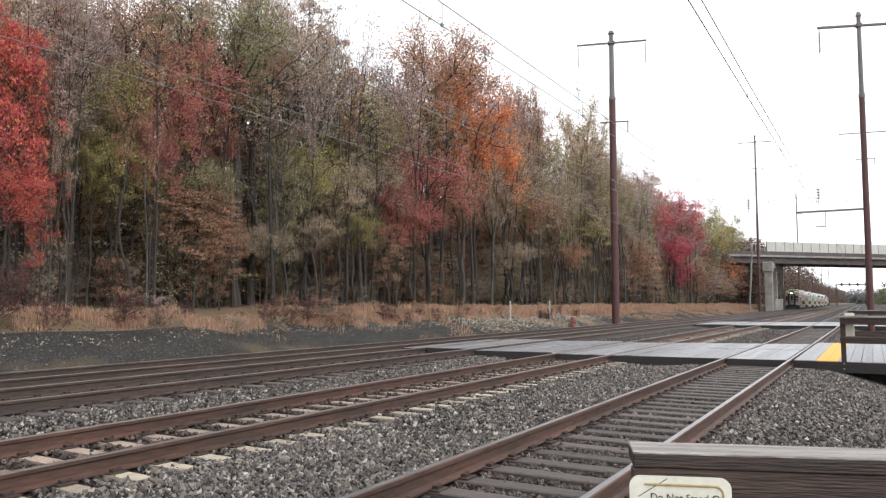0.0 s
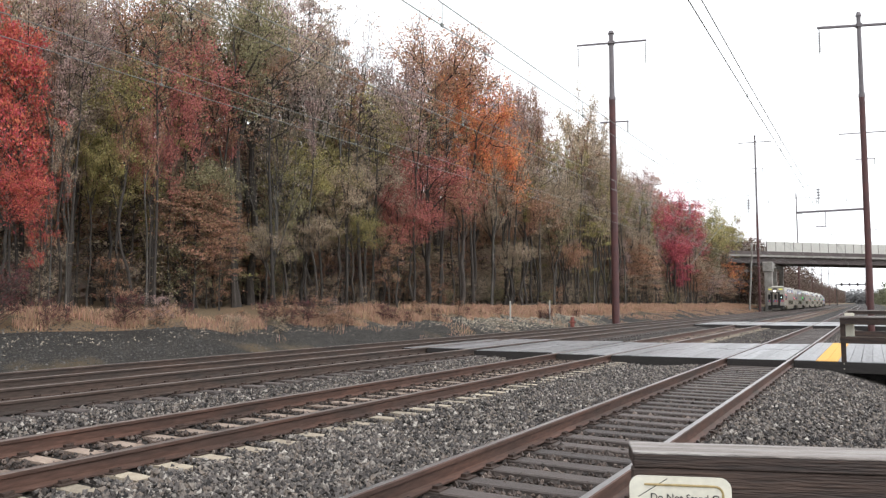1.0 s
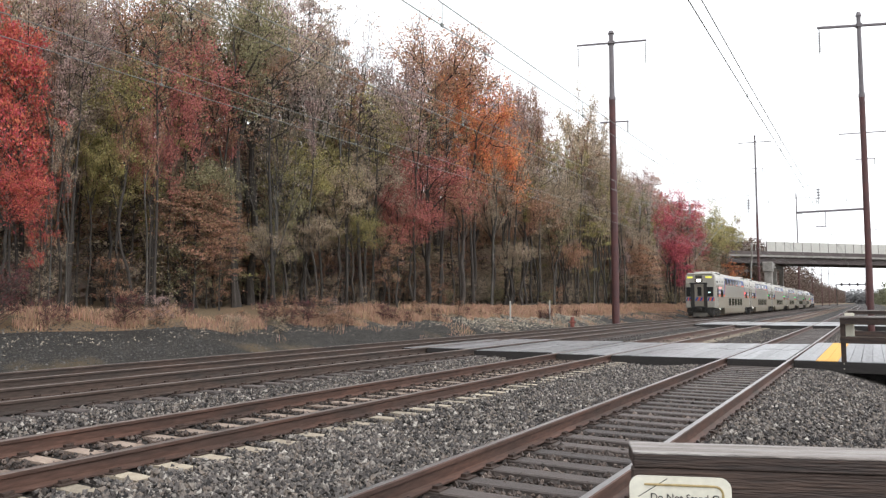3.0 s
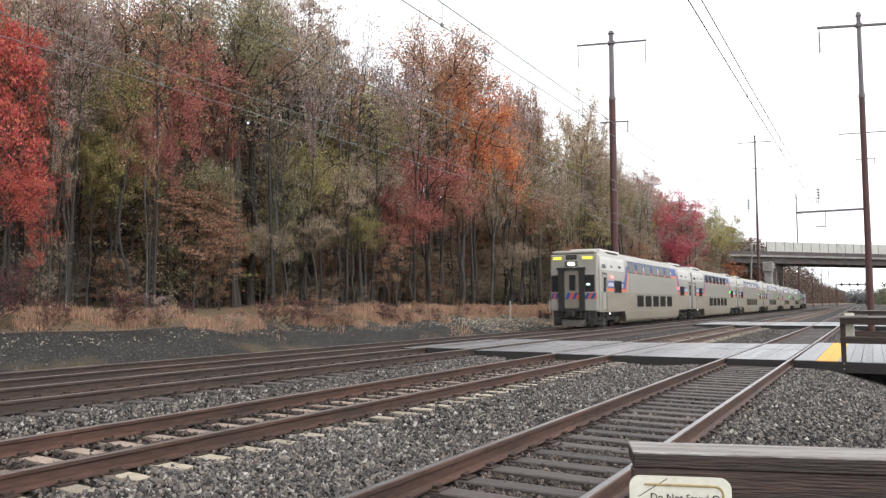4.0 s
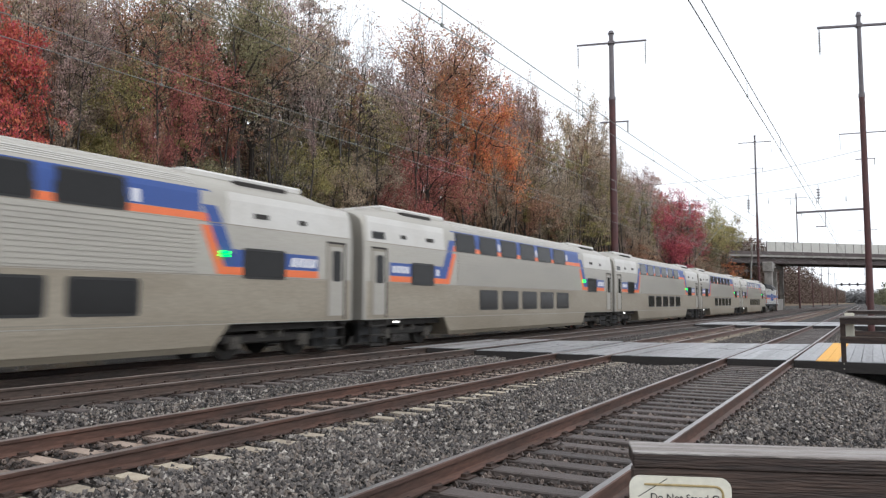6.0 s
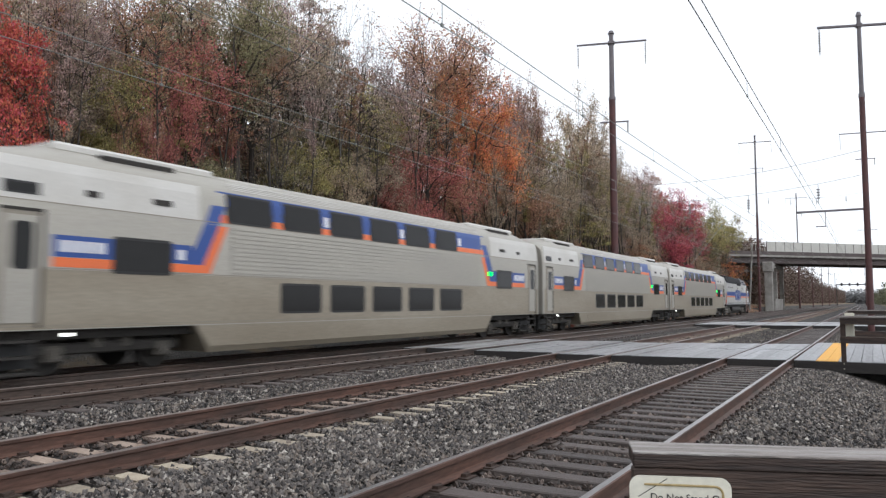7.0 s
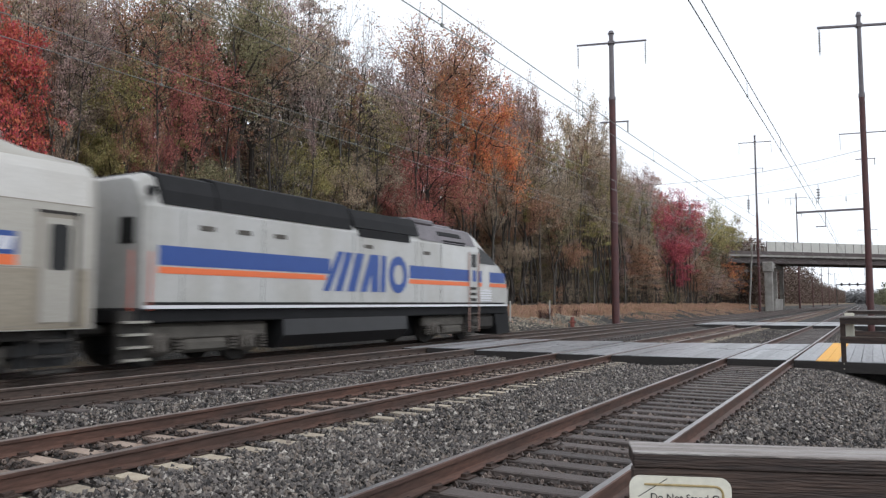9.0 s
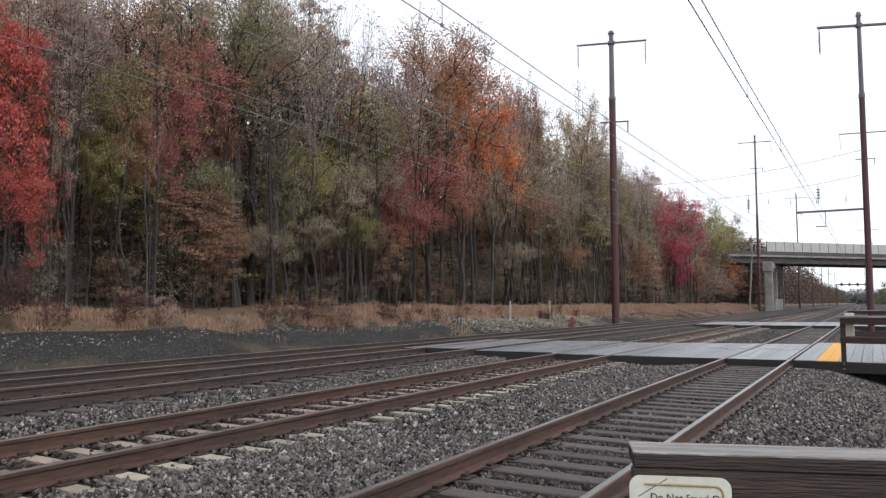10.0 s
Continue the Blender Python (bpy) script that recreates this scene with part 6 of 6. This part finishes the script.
def build_wood():
    rng = random.Random(21)
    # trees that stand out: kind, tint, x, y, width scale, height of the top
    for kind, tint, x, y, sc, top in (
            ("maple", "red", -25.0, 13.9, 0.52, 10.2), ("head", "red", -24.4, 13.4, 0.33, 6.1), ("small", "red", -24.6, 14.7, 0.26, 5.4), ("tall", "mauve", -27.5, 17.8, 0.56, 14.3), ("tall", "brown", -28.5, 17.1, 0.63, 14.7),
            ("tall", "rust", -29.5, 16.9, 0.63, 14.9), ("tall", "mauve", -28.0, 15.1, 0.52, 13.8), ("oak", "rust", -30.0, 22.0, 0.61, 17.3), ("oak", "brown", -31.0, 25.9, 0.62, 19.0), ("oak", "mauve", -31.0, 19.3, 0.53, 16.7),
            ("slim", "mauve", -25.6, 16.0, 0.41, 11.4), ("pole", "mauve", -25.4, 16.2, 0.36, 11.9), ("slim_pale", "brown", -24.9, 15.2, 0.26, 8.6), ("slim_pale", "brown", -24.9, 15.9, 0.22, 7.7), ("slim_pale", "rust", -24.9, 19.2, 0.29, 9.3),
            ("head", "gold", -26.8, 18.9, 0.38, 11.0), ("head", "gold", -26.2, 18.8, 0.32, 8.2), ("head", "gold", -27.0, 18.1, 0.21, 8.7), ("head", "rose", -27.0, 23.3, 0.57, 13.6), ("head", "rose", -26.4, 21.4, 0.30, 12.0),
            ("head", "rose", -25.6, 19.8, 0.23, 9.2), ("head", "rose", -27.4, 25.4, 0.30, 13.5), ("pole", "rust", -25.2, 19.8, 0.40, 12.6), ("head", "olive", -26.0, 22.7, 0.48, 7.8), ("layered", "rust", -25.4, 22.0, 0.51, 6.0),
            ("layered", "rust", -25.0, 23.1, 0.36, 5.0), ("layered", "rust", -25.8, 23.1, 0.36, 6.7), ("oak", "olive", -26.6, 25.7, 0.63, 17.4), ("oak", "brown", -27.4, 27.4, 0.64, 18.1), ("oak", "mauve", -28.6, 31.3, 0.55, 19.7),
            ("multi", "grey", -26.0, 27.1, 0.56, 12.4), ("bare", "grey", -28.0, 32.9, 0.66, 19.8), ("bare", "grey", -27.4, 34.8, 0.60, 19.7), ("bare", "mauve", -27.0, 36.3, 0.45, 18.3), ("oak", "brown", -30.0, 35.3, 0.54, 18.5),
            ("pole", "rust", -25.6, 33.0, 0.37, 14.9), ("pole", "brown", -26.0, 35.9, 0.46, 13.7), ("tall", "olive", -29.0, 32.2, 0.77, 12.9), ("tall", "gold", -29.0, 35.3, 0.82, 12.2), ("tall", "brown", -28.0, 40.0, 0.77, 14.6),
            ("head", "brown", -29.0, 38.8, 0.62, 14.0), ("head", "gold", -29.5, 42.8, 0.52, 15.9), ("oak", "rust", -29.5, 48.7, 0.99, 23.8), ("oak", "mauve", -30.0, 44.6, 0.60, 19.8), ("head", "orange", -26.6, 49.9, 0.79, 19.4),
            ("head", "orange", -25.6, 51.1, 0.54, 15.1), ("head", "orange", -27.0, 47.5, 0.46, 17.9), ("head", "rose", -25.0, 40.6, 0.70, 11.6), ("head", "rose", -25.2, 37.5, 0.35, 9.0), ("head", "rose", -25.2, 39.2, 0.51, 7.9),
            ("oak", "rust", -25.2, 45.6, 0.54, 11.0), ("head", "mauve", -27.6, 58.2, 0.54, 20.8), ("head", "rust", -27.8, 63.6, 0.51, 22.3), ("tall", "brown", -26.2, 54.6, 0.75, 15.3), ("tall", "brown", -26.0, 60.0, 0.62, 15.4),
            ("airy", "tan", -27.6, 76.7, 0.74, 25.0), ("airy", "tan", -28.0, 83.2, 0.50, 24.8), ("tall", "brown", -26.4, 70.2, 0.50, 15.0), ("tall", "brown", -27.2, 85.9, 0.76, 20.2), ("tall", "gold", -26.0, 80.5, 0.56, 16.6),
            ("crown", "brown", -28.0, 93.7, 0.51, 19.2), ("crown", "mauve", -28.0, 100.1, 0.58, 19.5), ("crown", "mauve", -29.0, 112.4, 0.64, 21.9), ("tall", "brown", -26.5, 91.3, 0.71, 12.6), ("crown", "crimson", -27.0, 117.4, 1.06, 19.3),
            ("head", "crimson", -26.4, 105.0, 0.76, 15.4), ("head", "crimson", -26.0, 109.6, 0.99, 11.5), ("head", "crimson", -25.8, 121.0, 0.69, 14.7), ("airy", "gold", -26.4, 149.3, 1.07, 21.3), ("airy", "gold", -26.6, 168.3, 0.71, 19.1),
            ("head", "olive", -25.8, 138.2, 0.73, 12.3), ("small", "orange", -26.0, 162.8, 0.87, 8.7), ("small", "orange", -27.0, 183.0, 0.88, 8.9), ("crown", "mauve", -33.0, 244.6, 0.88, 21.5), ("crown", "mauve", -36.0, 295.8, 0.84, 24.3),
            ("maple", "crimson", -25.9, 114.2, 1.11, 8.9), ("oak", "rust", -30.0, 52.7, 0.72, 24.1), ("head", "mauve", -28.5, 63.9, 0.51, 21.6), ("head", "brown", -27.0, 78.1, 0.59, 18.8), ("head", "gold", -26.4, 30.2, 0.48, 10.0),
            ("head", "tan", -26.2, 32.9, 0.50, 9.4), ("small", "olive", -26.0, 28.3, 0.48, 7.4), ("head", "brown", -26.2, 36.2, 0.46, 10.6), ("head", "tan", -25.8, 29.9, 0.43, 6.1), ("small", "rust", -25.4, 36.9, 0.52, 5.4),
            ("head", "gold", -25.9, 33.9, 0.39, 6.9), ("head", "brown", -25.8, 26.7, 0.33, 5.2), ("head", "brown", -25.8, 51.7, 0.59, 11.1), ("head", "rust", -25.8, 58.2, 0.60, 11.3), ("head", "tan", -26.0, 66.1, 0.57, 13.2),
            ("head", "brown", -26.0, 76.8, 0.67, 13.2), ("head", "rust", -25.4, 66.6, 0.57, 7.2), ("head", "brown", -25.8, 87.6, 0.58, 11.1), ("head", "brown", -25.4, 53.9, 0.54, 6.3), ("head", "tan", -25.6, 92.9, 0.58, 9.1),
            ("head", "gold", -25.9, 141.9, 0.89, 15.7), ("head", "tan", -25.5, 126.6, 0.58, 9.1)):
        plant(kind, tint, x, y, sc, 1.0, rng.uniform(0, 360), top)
    for k in range(26):
        yy = 9 + k * rng.uniform(1.6, 2.2)
        plant("bush", rng.choice(["rust", "wine", "wine"]), rng.uniform(-23.2, -21.6) + min(1.2, max(0, (yy - 20) / 30)), yy, rng.uniform(0.10, 0.2), rng.uniform(0.8, 1.3), rng.uniform(0, 360))
    # the edge rows
    y = 5.0
    while y < 165:
        tint = rng.choice(["brown", "rust", "mauve", "olive", "grey", "gold", "brown", "rust"])
        kind = rng.choice(["slim", "pole", "slim_pale", "slim", "tall", "slim"])
        x = (rng.uniform(-26.4, -24.8) if kind != "tall" else rng.uniform(-29, -27)) + bend(y)
        limit = wood_height(x, y) * rng.uniform(0.6, 0.9)
        plant(kind, tint, x, y, rng.uniform(0.6, 0.85) * min(1.0, 0.6 + y / 150), 1.0, rng.uniform(0, 360), limit)
        y += rng.uniform(1.0, 2.0)
    # the wood behind
    mass = thing("wood_behind", "brown and rusty autumn trees standing close behind the wood's edge", "wood", kind="stuff")
    for x0, x1, gap in ((-33, -28, 2.4), (-38, -33, 2.6), (-45, -38, 2.8)):
        y = -2.0
        while y < 215:
            tint = rng.choice(["tan", "rust", "mauve", "brown", "olive", "gold", "rust", "tan", "grey"])
            kind = rng.choice(["back_tall", "back_thin", "back_bare", "back_broad", "back_thin", "back_bare"])
            x = rng.uniform(x0, x1) + bend(y)
            top = wood_height(x, y) * (rng.uniform(0.7, 0.98) if y < 45 else rng.uniform(0.6, 0.88))
            plant(kind, tint, x, y, min(1.0, top / 22) * rng.uniform(0.75, 1.0), 1.0, rng.uniform(0, 360), min(top, 27), mass)
            y += gap * rng.uniform(0.7, 1.4)
    # the understorey between the trunks
    y = 12.0
    while y < 168:
        kind = rng.choice(["small", "small", "layered"])
        near = (y > 125 or 84 < y < 100) and rng.random() < 0.5
        x = (rng.uniform(-26.5, -25.0) if near else rng.uniform(-33.5, -27.5)) + bend(y)
        plant(kind, rng.choice(["brown", "rust", "mauve", "brown", "rust"] if near else ["tan", "rust", "olive", "brown", "tan", "mauve", "gold"]), x, y, rng.uniform(0.5, 0.9), 1.0, rng.uniform(0, 360), rng.uniform(4, 9) if near else rng.uniform(4, 12.0), None if near else mass)
        y += rng.uniform(0.4, 1.1)
    # undergrowth
    y = 6.0
    while y < 150:
        plant("bush", rng.choice(["olive", "brown", "rust", "tan", "brown"]), rng.uniform(-30, -25.4) + bend(y), y, rng.uniform(0.3, 0.65), rng.uniform(0.7, 1.3), rng.uniform(0, 360), mass=mass)
        y += rng.uniform(0.45, 1.0)
    # weeds on the bank
    for x, yy, tint, s in ((-22.6, 12.3, "wine", 0.42), (-22.5, 16.5, "rust", 0.3), (-22.0, 17.5, "mauve", 0.28), (-22.0, 24.0, "rust", 0.3), (-21.5, 26.0, "rust", 0.32), (-21.8, 27.0, "mauve", 0.28), (-20.6, 25.5, "rust", 0.2), (-21.0, 27.2, "rust", 0.25),
                           (-20.4, 22.0, "tan", 0.2), (-20.2, 19.5, "tan", 0.22), (-22.0, 35.0, "rust", 0.25), (-21.9, 11.9, "wine", 0.42), (-22.3, 11.6, "wine", 0.36), (-21.9, 16.1, "wine", 0.3), (-21.8, 22.6, "wine", 0.24), (-21.6, 24.8, "wine", 0.28), (-21.9, 25.4, "wine", 0.25), (-21.2, 23.6, "wine", 0.2), (-21.6, 30.8, "wine", 0.25), (-21.5, 31.6, "wine", 0.2)):
        plant("bush", tint, x, yy, s, 0.9, rng.uniform(0, 360))


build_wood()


def build_far_wood():
    """The depth of the wood: trunks and thin foliage that close the view between the nearer trees."""
    rng = np.random.default_rng(5)
    s = Shape()
    for _ in range(700):
        y = rng.uniform(-30, 230)
        x = rng.uniform(-95, -42) + bend(y)
        h = rng.uniform(13, 19)
        s.tube((x, y, 1.0), (x + rng.uniform(-1, 1), y + rng.uniform(-1, 1), h), rng.uniform(0.12, 0.3), 0.05, n=5, caps=False)
    w = thing("far_wood", "dim depth of the brown autumn wood", "wood", kind="stuff")
    tagged(part("trunks", s, M_BARK, w, "many dark trunks"), kind="stuff")
    n, heads = 170000, 1100
    hy, hx = rng.uniform(-40, 240, heads), rng.uniform(-66, -43, heads)
    hz = np.where(rng.uniform(0, 1, heads) < 0.5, rng.uniform(8, 15.5, heads), rng.uniform(1.5, 8, heads))
    k = rng.integers(0, heads, n)
    pts = np.column_stack((hx[k], hy[k], hz[k])) + rng.normal(size=(n, 3)) * np.array([2.2, 2.2, 1.3])
    pts[:, 2] = np.maximum(pts[:, 2], 1.3)
    v, f = blades(pts, 0.56, rng)
    c = part("foliage", array_mesh("foliage", v, f, M_LEAF), None, w, "thin brown foliage")
    c.color = (0.33, 0.265, 0.215, 1)
    tagged(c, kind="stuff")
    # the end row has distance haze painted into its grey leaf colour
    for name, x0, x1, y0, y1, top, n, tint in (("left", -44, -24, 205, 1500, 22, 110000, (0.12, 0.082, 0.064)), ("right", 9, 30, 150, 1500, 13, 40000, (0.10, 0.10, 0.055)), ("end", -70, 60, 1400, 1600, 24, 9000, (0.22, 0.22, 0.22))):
        t = y0 + (y1 - y0) * rng.uniform(0, 1, n) ** 1.8
        bx = np.array([bend(b) for b in t])
        hump = np.array([noise.noise((b * 0.05, x0, 0.5)) for b in t])
        pts = np.column_stack((rng.uniform(x0, x1, n) + bx, t, 0.3 + (top * (0.8 + 0.45 * hump)) * rng.beta(1.2, 1.3, n)))
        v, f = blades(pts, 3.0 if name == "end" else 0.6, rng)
        o = tagged(new("far_treeline", array_mesh("far_treeline", v, f, M_LEAF)), "distant brown, olive and haze-greyed trees along the railway", "trees", kind="stuff")
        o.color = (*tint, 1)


build_far_wood()


def build_grass():
    rng = np.random.default_rng(8)
    n = 86000
    y = 4 + 170 * rng.uniform(0, 1, n) ** 1.6
    q = -21.1 - 3.6 * rng.uniform(0, 1, n) ** 1.5 + 0.2 * np.sin(y * 0.7) + 0.2 * np.sin(y * 2.3)
    extra = rng.uniform(-22.5, -18.4, 26000)
    ye = 6 + 155 * rng.uniform(0, 1, 26000)
    clump = np.array([noise.noise((a * 0.5, b * 0.35, 3.0)) for a, b in zip(extra, ye)]) > 0.06 - 0.004 * np.clip(ye - 40, 0, 60)
    clump &= ye > 14
    q, y = np.concatenate((q, extra[clump])), np.concatenate((y, ye[clump]))
    keep = np.array([noise.noise((a * 0.4, b * 0.4, 7.0)) for a, b in zip(q, y)]) > np.where(y < 30, 0.02, -0.25)
    q, y = q[keep], y[keep]
    m = len(q)
    x = q + np.array([bend(b) for b in y])
    z = np.array([ground_z(a, b) for a, b in zip(x, y)])
    h = rng.uniform(0.10, 0.56, m) * np.array([0.9 + 0.7 * noise.noise((a * 0.6, b * 0.5, 1.0)) for a, b in zip(q, y)]) * np.where(q > -21.0, 0.5, 0.85)
    a = rng.uniform(0, 6.28, m)
    w = (0.005 + 0.007 * rng.uniform(0, 1, m) + 0.0003 * y) * np.where(q > -21.4, 0.6, 1.0)
    lx, ly = rng.normal(0, 0.28, m), rng.normal(0, 0.28, m)
    b0 = np.column_stack((x - w * np.cos(a), y - w * np.sin(a), z - 0.02))
    b1 = np.column_stack((x + w * np.cos(a), y + w * np.sin(a), z - 0.02))
    mid0 = np.column_stack((x + lx * 0.3 * h - w * 0.7 * np.cos(a), y + ly * 0.3 * h - w * 0.7 * np.sin(a), z + h * 0.6))
    mid1 = np.column_stack((x + lx * 0.3 * h + w * 0.7 * np.cos(a), y + ly * 0.3 * h + w * 0.7 * np.sin(a), z + h * 0.6))
    tip = np.column_stack((x + lx * h * 1.4, y + ly * h * 1.4, z + h))
    v = np.stack((b0, b1, mid1, mid0, tip), axis=1).reshape(-1, 3)
    k = 5 * np.arange(m)
    faces = [(i, i + 1, i + 2, i + 3) for i in k.tolist()] + [(i + 3, i + 2, i + 4) for i in k.tolist()]
    me = bpy.data.meshes.new("dry_grass")
    me.from_pydata(v.tolist(), [], faces)
    me.materials.append(M_LEAF)
    g = tagged(new("dry_grass", me), "tall dry tan grass along the wood's edge", "grass", kind="stuff")
    g.color = (0.47, 0.29, 0.195, 1)


build_grass()


# ---------- movement: the train runs through at a steady speed ----------
SPEED, FRONT = 37.405, 190.8


def motions():
    times = [0.5 * k for k in range(21)]
    for i, unit in enumerate(cars + [engine]):
        mid = CAR * i + HALF if i < 6 else CAR * 6 + LH
        rows = []
        for t in times:
            y = FRONT - SPEED * t + mid
            rows.append((t, pose(D_X + bend(y), y, D_Z, 0, 0, -math.degrees(math.atan(slope(y))))))
        walk(unit, rows)


motions()
